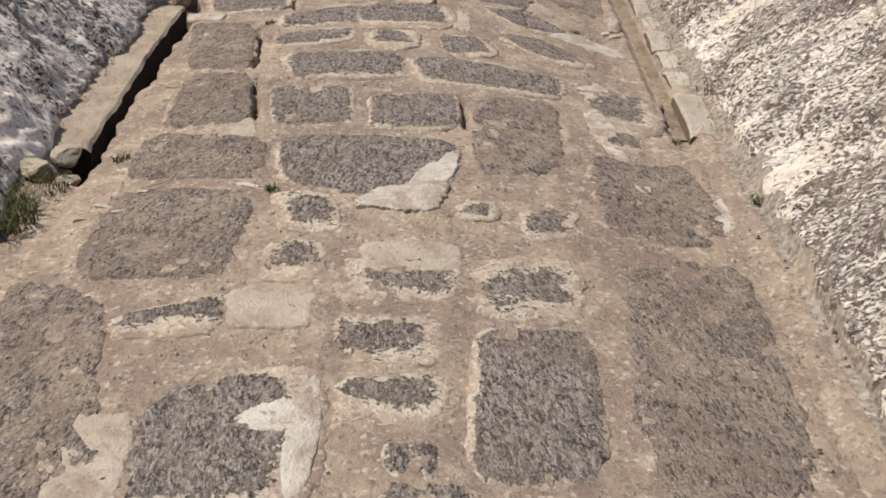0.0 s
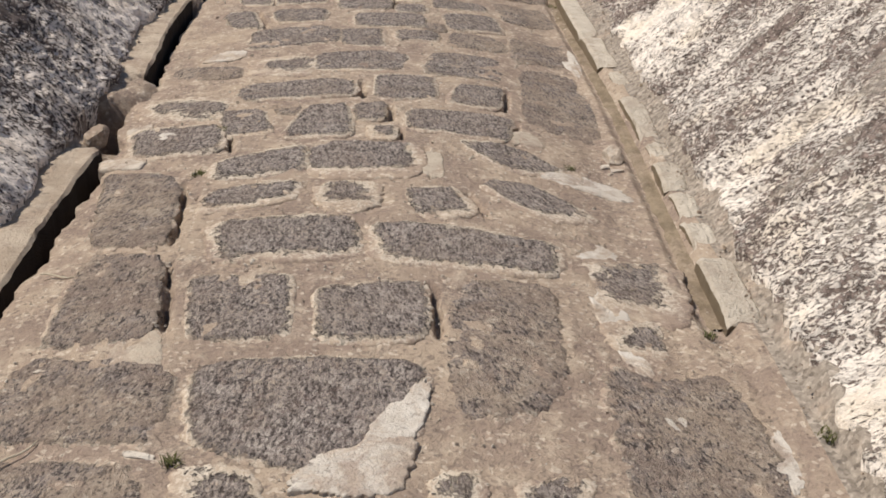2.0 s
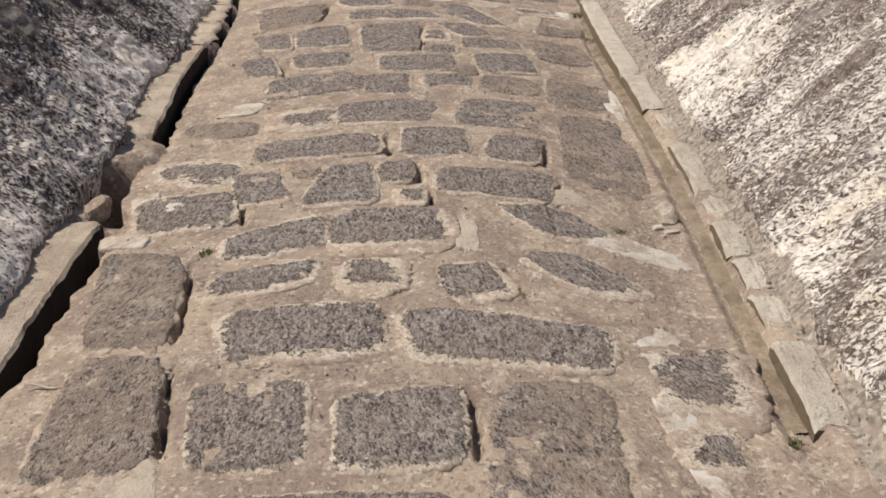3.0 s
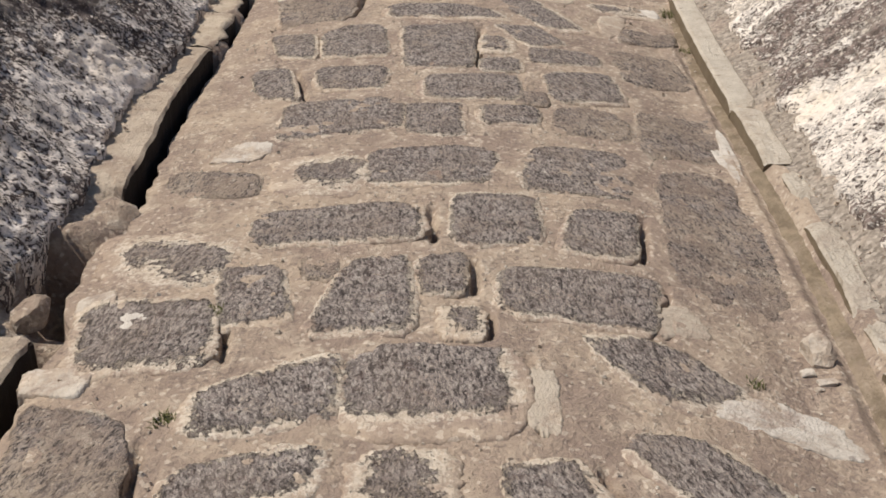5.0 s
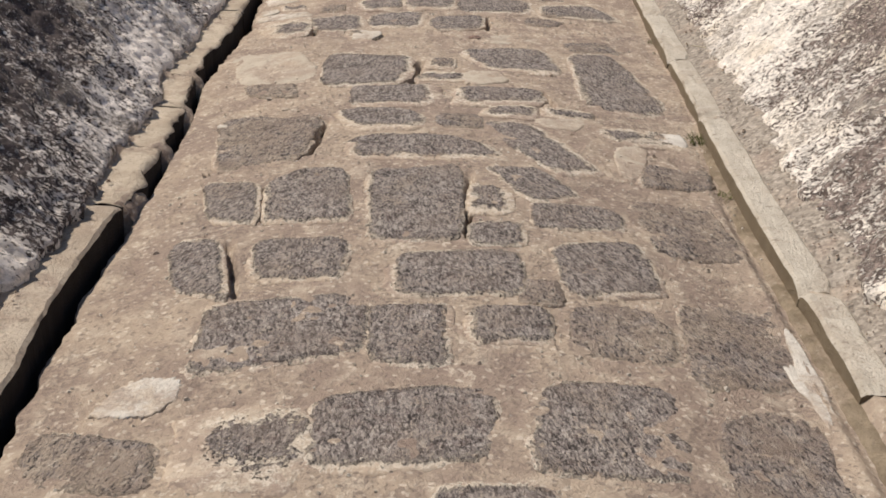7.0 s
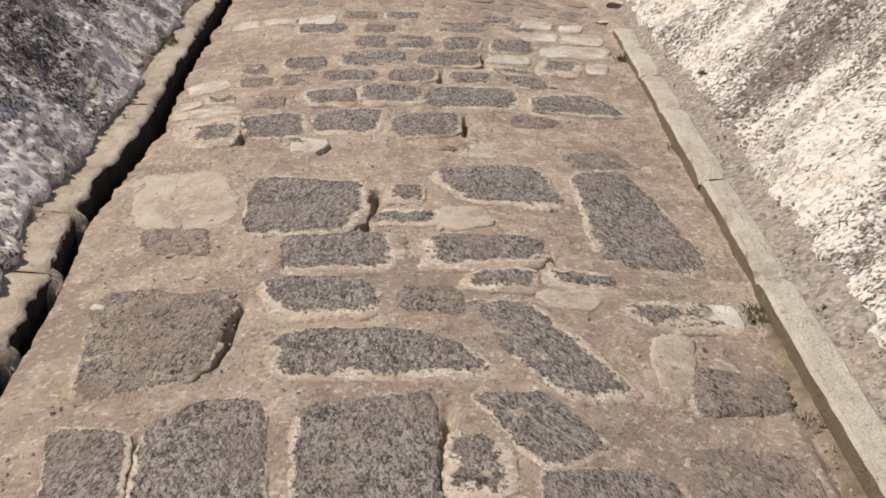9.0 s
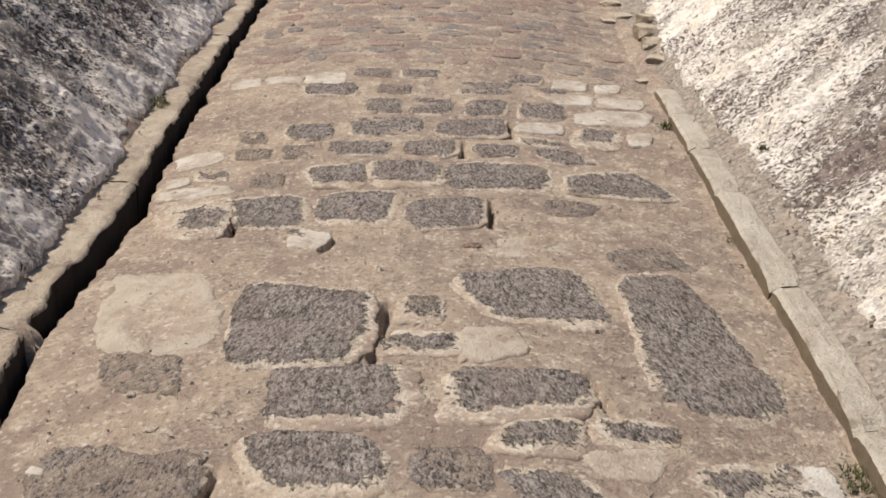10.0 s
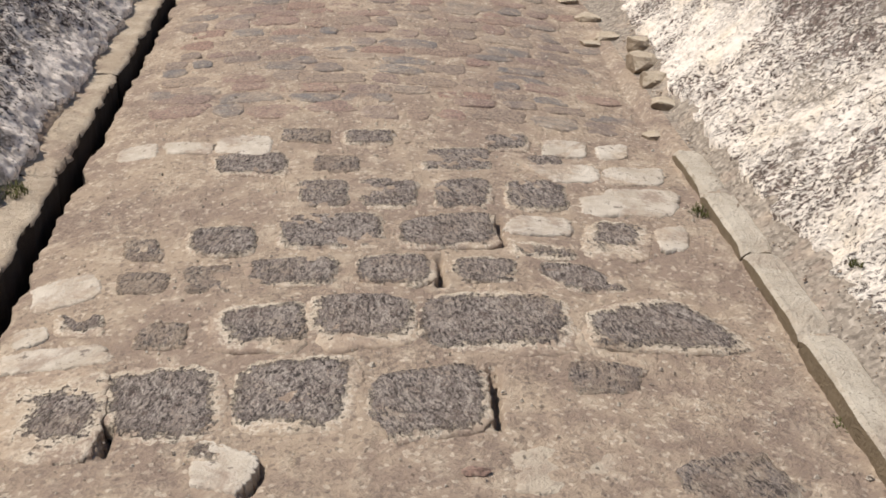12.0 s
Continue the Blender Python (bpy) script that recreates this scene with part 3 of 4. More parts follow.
def stone(kind, cx, cy, w, d, rot, taper=0.0, fan=0.0, skew=0.0, h=0.012, off=(0.0, 0.0), bare=0.0):
    """kind: d dark crust, r the same with a pale worn rim, m mottled with a broad worn margin, f dusty, p pale, t tan, w cement patch.
    off shifts the crust on the stone, so that it is worn bare on the other side; bare sets the width of the worn rim."""
    loose = kind == "w" and w < 0.115
    ragged = {"d": 0.075, "r": 0.085, "m": 0.15, "f": 0.14, "p": 0.11, "w": 0.20, "t": 0.12}[kind]
    corner = {"d": 6.0, "r": 5.0, "m": 5.5, "f": 7.0, "p": 6.0, "w": 3.6, "t": 5.0}[kind]
    grow = {"d": 0.028, "r": 0.055, "m": 0.035, "f": 0.025, "p": 0.0, "w": 0.01, "t": 0.02}[kind]
    w, d = w + grow, d + grow
    h = max(h, 0.0135) if kind == "p" else h
    name = "cement_patch" if kind == "w" else "paving_stone"
    me = slab_mesh(name, cx, cy, w, d, rot, taper, fan, skew, h, 0.15 if loose else ragged, 2.6 if loose else corner, 0.016 if kind == "w" else 0.05, off=off)
    me.materials.append({"p": PALE_STONE, "t": TAN_STONE, "w": CEMENT}.get(kind, STONE))
    if h > 0.018 and kind != "w":
        ca, sa = math.cos(radians(rot)), math.sin(radians(rot))
        ends = []
        for v in (-0.9, 0.9):
            x, y = w / 2 * (1 + taper * v) + v * d / 2 * skew, v * d / 2 * (1 + fan)
            ends.append((cx + x * ca - y * sa, cy + x * sa + y * ca))
        cracks.append((ends, 0.050 + 0.9 * (h - 0.018)))
    ob = new(name, me)
    ob.parent = pavement
    ob.matrix_basis = pose(cx, cy, gz(cx, cy), 0, 0, rot)
    margin = {"d": 0.012, "r": 0.026, "m": min(w, d) * 0.20, "f": 0.004}.get(kind, 0.0)
    ob.color = (w / 2, d / 2, bare or margin, {"d": 0.18, "r": 0.14, "m": 0.17, "f": 0.46}.get(kind, 0.1))
    return ob


stone("d", 0.06, 1.62, 0.18, 0.12, 5, -0.04, -0.03, 0.07, 0.0120)
stone("t", -0.64, 1.75, 0.14, 0.28, 1, -0.09, 0.04, -0.00, 0.0080)
stone("d", 0.02, 1.75, 0.10, 0.10, 3, 0.02, 0.01, 0.02, 0.0120)
stone("r", -0.36, 1.80, 0.36, 0.42, 7, -0.08, 0.09, 0.09, 0.0140, (-0.06, 0.0))
stone("w", -0.215, 1.80, 0.065, 0.42, -3, 0.25, 0.0, -0.08, 0.0150)
stone("w", -0.29, 1.87, 0.13, 0.08, 17, -0.05, 0.20, 0.04, 0.0150)
stone("m", -0.03, 1.96, 0.23, 0.16, 7, 0.03, -0.04, 0.12, 0.0100)
stone("d", 0.30, 2.00, 0.29, 0.58, 8, 0.00, 0.05, 0.19, 0.0140)
stone("f", -0.85, 2.05, 0.31, 0.81, -10, 0.05, -0.04, -0.42, 0.0060)
stone("m", -0.04, 2.20, 0.25, 0.19, 3, 0.06, -0.00, 0.05, 0.0120)
stone("f", 0.76, 2.27, 0.42, 1.06, 8, -0.12, -0.03, 0.21, 0.0080)
stone("m", -0.60, 2.27, 0.26, 0.12, 12, -0.06, 0.25, 0.12, 0.0120)
stone("t", -0.35, 2.33, 0.20, 0.19, 1, 0.04, -0.00, -0.05, 0.0140)
stone("m", -0.04, 2.48, 0.31, 0.21, 9, 0.01, -0.02, 0.15, 0.0100)
stone("m", 0.32, 2.50, 0.30, 0.30, 14, -0.02, 0.05, 0.29, 0.0140)
stone("m", -0.32, 2.56, 0.15, 0.19, 1, -0.04, 0.02, -0.05, 0.0160)
stone("t", -0.00, 2.61, 0.26, 0.16, 6, 0.02, 0.01, 0.03, 0.0080)
stone("f", -0.71, 2.75, 0.43, 0.53, -7, 0.04, -0.03, -0.12, 0.0120)
stone("m", -0.32, 2.86, 0.16, 0.22, -5, 0.07, -0.04, -0.25, 0.0160)
stone("m", 0.40, 2.90, 0.14, 0.17, 11, 0.10, 0.04, 0.33, 0.0120)
stone("m", 0.19, 2.93, 0.10, 0.10, 5, -0.03, -0.08, 0.14, 0.0120)
stone("w", -0.03, 2.98, 0.25, 0.17, 14, -0.05, 0.25, 0.45, 0.0165)
stone("w", 0.07, 3.19, 0.09, 0.30, -14, -0.30, 0.0, 0.10, 0.0170)
stone("w", 1.01, 3.19, 0.11, 0.22, 24, 0.17, -0.02, 0.56, 0.0100)
stone("d", -0.17, 3.20, 0.54, 0.46, -6, 0.11, 0.23, -0.08, 0.0180)
stone("f", 0.79, 3.23, 0.40, 0.60, 9, -0.04, 0.02, 0.15, 0.0100)
stone("w", 0.78, 3.25, 0.14, 0.16, 22, -0.08, -0.10, 0.55, 0.0095)
stone("f", -0.72, 3.28, 0.44, 0.35, -10, -0.05, -0.04, -0.19, 0.0080)
stone("t", -0.63, 3.49, 0.12, 0.20, -2, -0.16, 0.06, -0.17, 0.0100)
stone("f", 0.35, 3.58, 0.33, 0.65, 19, -0.08, -0.06, 0.39, 0.0120)
stone("d", -0.02, 3.69, 0.31, 0.32, 10, 0.00, 0.02, 0.11, 0.0240)
stone("m", 0.73, 3.70, 0.15, 0.18, 5, 0.06, 0.22, 0.13, 0.0100)
stone("d", -0.39, 3.71, 0.28, 0.38, 2, 0.05, -0.01, -0.09, 0.0120)
stone("w", 0.69, 3.74, 0.10, 0.49, -15, -0.05, -0.02, -0.36, 0.0090)
stone("f", -0.77, 3.81, 0.27, 0.53, -4, -0.12, -0.06, -0.17, 0.0260)
stone("m", 0.81, 4.03, 0.31, 0.39, 19, 0.21, 0.11, 0.36, 0.0100)
stone("r", 0.26, 4.14, 0.57, 0.27, -1, 0.05, -0.05, -0.03, 0.0180)
stone("r", -0.31, 4.15, 0.44, 0.29, 5, 0.06, 0.01, -0.06, 0.0160)
stone("w", 0.69, 4.28, 0.16, 0.13, 28, -0.19, 0.05, 0.04, 0.0060)
stone("f", -0.85, 4.44, 0.29, 0.57, -18, 0.11, -0.03, -0.48, 0.0260)
stone("m", -0.13, 4.48, 0.21, 0.24, 3, 0.05, 0.01, -0.01, 0.0180)
stone("r", 0.19, 4.49, 0.18, 0.22, 14, -0.06, -0.05, 0.04, 0.0220)
stone("r", -0.46, 4.49, 0.32, 0.15, 19, 0.03, -0.05, 0.34, 0.0180)
stone("r", 0.54, 4.63, 0.23, 0.29, 21, 0.04, -0.14, -0.45, 0.0140)
stone("r", -0.48, 4.78, 0.33, 0.21, 18, -0.00, 0.23, 0.24, 0.0180)
stone("r", -0.08, 4.84, 0.38, 0.33, 5, -0.01, -0.04, 0.00, 0.0240, (-0.025, 0.055))
stone("w", 0.78, 4.93, 0.30, 0.16, -8, -0.17, -0.02, -0.11, 0.0120)
stone("t", 0.165, 4.83, 0.07, 0.24, 4, 0.0, 0.0, 0.05, 0.0170)
stone("p", -1.0, 4.90, 0.18, 0.12, -8, 0.1, 0.1, -0.2, 0.0100)
stone("p", -1.02, 5.27, 0.11, 0.11, 10, 0.0, 0.1, 0.0, 0.0140)
stone("r", 0.48, 5.04, 0.24, 0.27, 20, -0.10, -0.10, -0.47, 0.0120)
stone("r", -0.84, 5.09, 0.34, 0.32, -3, 0.00, -0.01, -0.25, 0.0220)
stone("m", -0.03, 5.13, 0.09, 0.14, 5, -0.03, 0.00, 0.07, 0.0260)
stone("w", -0.87, 5.15, 0.10, 0.08, -5, -0.06, -0.02, -0.36, 0.0135)
stone("d", -0.28, 5.26, 0.23, 0.39, 10, -0.25, 0.08, 0.18, 0.0140)
stone("d", -0.59, 5.26, 0.18, 0.31, 5, -0.05, -0.02, -0.14, 0.0120)
stone("t", 0.56, 5.30, 0.13, 0.14, 14, -0.10, -0.03, 0.26, 0.0100)
stone("d", 0.28, 5.33, 0.44, 0.28, 2, 0.04, 0.16, 0.13, 0.0240)
stone("d", -0.09, 5.38, 0.13, 0.22, 8, 0.06, -0.01, 0.09, 0.0240)
stone("f", -0.43, 5.40, 0.09, 0.12, 7, 0.14, 0.09, 0.02, 0.0080)
stone("m", -0.90, 5.50, 0.40, 0.30, -11, 0.05, -0.02, -0.32, 0.0120, (0.05, -0.05))
stone("d", -0.41, 5.67, 0.51, 0.24, 7, 0.01, 0.08, 0.02, 0.0220)
stone("d", 0.38, 5.74, 0.22, 0.31, 7, -0.01, 0.04, 0.26, 0.0220)
stone("d", 0.06, 5.75, 0.27, 0.34, 8, -0.04, 0.00, 0.10, 0.0160)
stone("f", 0.78, 5.93, 0.36, 0.93, 11, 0.10, 0.09, 0.26, 0.0080)
stone("f", -0.87, 6.01, 0.33, 0.18, -14, 0.02, -0.06, -0.41, 0.0080)
stone("m", -0.53, 6.03, 0.28, 0.29, 3, 0.06, 0.09, -0.01, 0.0140, (0.04, 0.03))
stone("d", -0.16, 6.12, 0.44, 0.30, 8, 0.02, 0.04, 0.14, 0.0120)
stone("d", 0.34, 6.19, 0.39, 0.38, 10, 0.04, 0.07, 0.29, 0.0080)
stone("w", -0.82, 6.26, 0.17, 0.16, 4, -0.15, 0.10, 0.15, 0.0140)
stone("d", -0.16, 6.55, 0.21, 0.32, 2, 0.05, 0.05, -0.02, 0.0100)
stone("w", 0.93, 6.56, 0.09, 0.15, -45, -0.16, 0.14, -1.10, 0.0150)
stone("d", -0.51, 6.57, 0.46, 0.36, 11, -0.01, -0.08, 0.10, 0.0120)
stone("d", 0.11, 6.63, 0.22, 0.20, 7, 0.01, 0.03, 0.11, 0.0180)
stone("w", 0.95, 6.64, 0.06, 0.42, -36, -0.35, 0.01, -0.69, 0.0165)
stone("f", 0.43, 6.67, 0.30, 0.29, 10, 0.02, 0.13, 0.23, 0.0080)
stone("f", 0.78, 6.74, 0.37, 0.42, 23, -0.04, 0.01, 0.50, 0.0080)
stone("f", 0.21, 6.84, 0.11, 0.13, 5, -0.03, -0.01, 0.13, 0.0140)
stone("d", -0.04, 6.92, 0.39, 0.29, 10, 0.01, 0.03, 0.12, 0.0140)
stone("d", -0.84, 6.99, 0.18, 0.35, -16, -0.13, 0.16, -0.61, 0.0260)
stone("d", -0.53, 7.00, 0.29, 0.28, 1, 0.06, 0.02, -0.09, 0.0140)
stone("d", 0.43, 7.06, 0.33, 0.33, 23, -0.03, 0.04, 0.28, 0.0140)
stone("d", 0.09, 7.22, 0.17, 0.17, 10, -0.01, 0.00, 0.18, 0.0120)
stone("d", 0.37, 7.43, 0.32, 0.19, 13, 0.03, -0.03, 0.26, 0.0120)
stone("d", -0.19, 7.44, 0.32, 0.63, 7, 0.08, 0.03, 0.09, 0.0200)
stone("d", -0.83, 7.48, 0.20, 0.32, -17, 0.04, 0.04, -0.56, 0.0240)
stone("f", 0.76, 7.49, 0.33, 0.42, 17, 0.01, 0.02, 0.21, 0.0080)
stone("m", 0.07, 7.50, 0.13, 0.25, 8, -0.09, -0.09, 0.11, 0.0100)
stone("d", -0.57, 7.52, 0.28, 0.48, 9, 0.02, 0.10, 0.04, 0.0140)
stone("d", 0.23, 7.68, 0.20, 0.31, 24, 0.01, -0.12, -0.10, 0.0140)
stone("r", -0.20, 7.98, 0.51, 0.24, 4, -0.15, 0.02, -0.42, 0.0160)
stone("f", 0.81, 8.00, 0.28, 0.20, 16, -0.11, -0.15, 0.45, 0.0100)
stone("r", 0.28, 8.07, 0.21, 0.52, 20, 0.11, -0.03, -0.21, 0.0160)
stone("t", 0.64, 8.07, 0.12, 0.34, 18, 0.31, 0.01, 0.48, 0.0100)
stone("f", -0.82, 8.12, 0.38, 0.56, -2, 0.22, -0.17, -0.14, 0.0280)
stone("r", -0.37, 8.30, 0.30, 0.24, 3, 0.15, -0.04, -0.17, 0.0180)
stone("f", -0.05, 8.30, 0.19, 0.16, 5, -0.06, -0.00, 0.04, 0.0120)
stone("m", 0.71, 8.38, 0.33, 0.17, 21, -0.06, 0.13, -0.23, 0.0120)
stone("t", 0.38, 8.38, 0.19, 0.11, 12, 0.32, 0.09, 0.39, 0.0100)
stone("w", 0.85, 8.45, 0.14, 0.11, -3, 0.09, 0.32, -0.20, 0.0100)
stone("r", 0.17, 8.46, 0.19, 0.12, 8, -0.12, 0.19, 0.33, 0.0180)
stone("r", 0.42, 8.52, 0.19, 0.09, 7, 0.01, -0.12, 0.20, 0.0120)
stone("r", -0.33, 8.61, 0.35, 0.28, 1, 0.01, -0.05, -0.03, 0.0140, (-0.025, 0.03))
stone("r", 0.12, 8.65, 0.38, 0.22, 12, -0.07, -0.14, 0.12, 0.0220, (0.02, 0.025))
stone("f", -0.91, 8.78, 0.24, 0.18, -16, 0.02, 0.03, -0.56, 0.0080)
stone("m", -0.14, 8.90, 0.23, 0.12, 4, 0.02, 0.00, 0.02, 0.0100)
stone("t", 0.06, 8.92, 0.19, 0.18, 20, -0.08, -0.14, 0.28, 0.0140)
stone("r", -0.49, 9.02, 0.40, 0.47, -12, 0.10, -0.11, -0.22, 0.0360, (-0.015, -0.01))
stone("r", 0.66, 9.09, 0.32, 0.82, 15, -0.26, 0.01, 0.13, 0.0160)
stone("m", -0.15, 9.11, 0.12, 0.16, 2, -0.02, 0.03, 0.03, 0.0140)
stone("t", -0.96, 9.17, 0.42, 0.53, -14, 0.07, 0.05, -0.50, 0.0080)
stone("r", 0.20, 9.25, 0.39, 0.37, 9, 0.11, 0.11, -0.17, 0.0160)
stone("p", -0.56, 9.65, 0.17, 0.15, -32, 0.15, 0.01, -0.5, 0.0230)
stone("d", -0.60, 9.71, 0.06, 0.05, -20, 0.0, 0.0, 0.0, 0.0160)
stone("f", 0.62, 9.64, 0.27, 0.17, 21, -0.06, 0.08, 0.10, 0.0080)
stone("t", 0.24, 9.64, 0.27, 0.15, 3, -0.02, -0.14, 0.05, 0.0020)
stone("d", -0.08, 9.90, 0.29, 0.29, 10, 0.00, 0.03, 0.22, 0.0360)
stone("r", -0.41, 9.94, 0.27, 0.30, 0, 0.06, 0.05, 0.03, 0.0140)
stone("r", -0.74, 9.94, 0.26, 0.29, -5, 0.04, 0.05, -0.28, 0.0160)
stone("r", -1.03, 9.95, 0.26, 0.33, -10, 0.09, 0.06, -0.41, 0.0300, (0.0, -0.02), 0.075)
stone("f", 0.39, 10.04, 0.18, 0.13, 2, 0.04, -0.05, 0.27, 0.0080)
stone("p", -1.08, 10.22, 0.31, 0.11, -5, 0.02, -0.01, -0.35, 0.0120)
stone("f", -0.80, 10.27, 0.12, 0.11, -4, -0.07, 0.07, -0.15, 0.0100)
stone("r", -0.53, 10.27, 0.22, 0.20, -2, 0.00, 0.15, -0.10, 0.0140)
stone("r", -0.25, 10.29, 0.26, 0.25, 2, 0.04, -0.04, 0.00, 0.0140)
stone("r", 0.14, 10.30, 0.40, 0.28, 3, 0.03, 0.03, 0.13, 0.0160)
stone("r", 0.59, 10.32, 0.38, 0.22, 11, -0.23, 0.23, -0.12, 0.0140)
stone("p", -1.18, 10.36, 0.10, 0.10, 4, 0.01, -0.06, -0.17, 0.0120)
stone("r", -1.05, 10.38, 0.11, 0.07, -15, 0.02, 0.03, -0.48, 0.0120)
stone("f", -0.71, 10.57, 0.13, 0.15, -7, 0.00, 0.05, -0.26, 0.0080)
stone("d", -0.15, 10.58, 0.22, 0.17, 1, 0.02, 0.13, 0.03, 0.0240)
stone("d", 0.41, 10.58, 0.20, 0.16, 2, 0.01, 0.00, -0.61, 0.0120)
stone("d", -0.46, 10.58, 0.26, 0.16, -2, 0.02, -0.01, -0.11, 0.0120)
stone("f", -0.91, 10.59, 0.15, 0.11, -15, 0.03, -0.01, -0.49, 0.0080)
stone("p", -1.14, 10.60, 0.20, 0.19, 16, -0.06, -0.07, -0.03, 0.0120)
stone("d", 0.12, 10.60, 0.18, 0.15, 4, -0.00, 0.03, 0.14, 0.0120)
stone("m", 0.32, 10.74, 0.19, 0.08, -7, 0.04, -0.10, -0.04, 0.0120)
stone("f", -0.95, 10.81, 0.10, 0.14, -7, -0.05, 0.02, -0.41, 0.0080)
stone("d", -0.70, 10.81, 0.20, 0.19, -6, 0.04, 0.00, -0.22, 0.0140)
stone("m", 0.59, 10.85, 0.21, 0.26, 8, 0.11, 0.06, 0.37, 0.0120)
stone("d", -0.35, 10.85, 0.32, 0.24, 0, 0.02, 0.01, -0.03, 0.0120)
stone("d", 0.02, 10.85, 0.31, 0.23, 10, 0.03, 0.07, 0.16, 0.0220)
stone("p", 0.79, 10.90, 0.12, 0.18, 11, 0.16, 0.01, 0.38, 0.0100)
stone("p", 0.34, 10.92, 0.22, 0.14, 3, 0.04, -0.00, 0.20, 0.0100)
stone("d", -0.39, 11.13, 0.16, 0.22, -1, 0.05, -0.00, -0.07, 0.0120)
stone("d", -0.17, 11.13, 0.19, 0.23, 4, 0.07, 0.02, 0.09, 0.0120)
stone("d", 0.10, 11.15, 0.19, 0.23, 10, 0.06, 0.03, 0.23, 0.0120)
stone("d", 0.36, 11.18, 0.21, 0.24, 12, 0.01, 0.03, 0.28, 0.0120)
stone("p", 0.70, 11.18, 0.38, 0.24, 11, 0.05, -0.01, 0.37, 0.0100)
stone("f", -0.35, 11.39, 0.15, 0.13, -4, 0.00, -0.02, -0.09, 0.0100)
stone("p", 0.52, 11.40, 0.24, 0.17, 13, 0.29, 0.05, 0.02, 0.0120)
stone("d", -0.67, 11.43, 0.26, 0.18, -11, -0.00, 0.11, -0.30, 0.0120)
stone("p", 0.77, 11.44, 0.27, 0.17, 16, 0.02, 0.01, 0.53, 0.0120)
stone("d", 0.09, 11.45, 0.26, 0.20, 10, 0.05, 0.05, 0.21, 0.0120)
stone("d", 0.43, 11.48, 0.14, 0.13, 10, -0.02, -0.05, 0.24, 0.0100)
stone("p", -0.71, 11.62, 0.22, 0.19, -10, 0.02, 0.06, -0.24, 0.0140)
stone("p", 0.54, 11.65, 0.20, 0.17, 17, 0.05, 0.03, 0.45, 0.0140)
stone("p", -0.93, 11.65, 0.21, 0.11, -19, 0.06, -0.01, -0.52, 0.0120)
stone("d", -0.24, 11.65, 0.18, 0.14, 2, 0.01, 0.05, 0.03, 0.0120)
stone("d", 0.31, 11.66, 0.16, 0.15, 13, 0.04, 0.01, 0.30, 0.0100)
stone("p", 0.74, 11.68, 0.16, 0.14, 26, 0.14, 0.10, 0.71, 0.0120)
stone("p", -1.13, 11.68, 0.16, 0.16, 2, 0.02, 0.07, -0.12, 0.0120)
stone("f", -0.48, 11.68, 0.18, 0.13, -10, 0.00, 0.02, -0.21, 0.0100)


def cobbles():
    """Uneven rows of small worn cobbles paving the lane's far end."""
    rnd = random.Random(5)
    y = 11.86
    while y < 14.7:
        deep = rnd.uniform(0.12, 0.19)
        x = lip(y) + 0.12 + rnd.uniform(0, 0.10)
        while x < 0.95:
            wide = rnd.uniform(0.12, 0.30)
            if x + wide > 1.02:
                break
            if rnd.random() > 0.10:
                cx, cy = x + wide / 2, y + deep / 2 + 0.10 * x * x + rnd.uniform(-0.035, 0.035)
                turn = 12 * x + rnd.uniform(-9, 9)
                me = slab_mesh("cobble", cx, cy, wide - rnd.uniform(0.010, 0.035), deep - rnd.uniform(0.010, 0.032), turn, rnd.uniform(-0.2, 0.2), rnd.uniform(-0.2, 0.2),
                               rnd.uniform(-0.2, 0.2) + 0.25 * x, rnd.uniform(0.0058, 0.0088), 0.14, rnd.uniform(3.2, 6.0), 0.03, 18)
                me.materials.append(COBBLE)
                ob = new("cobble", me)
                ob.parent = pavement
                ob.matrix_basis = pose(cx, cy, gz(cx, cy), 0, 0, turn)
            x += wide
        y += deep


cobbles()
fill_pavement(pavement)


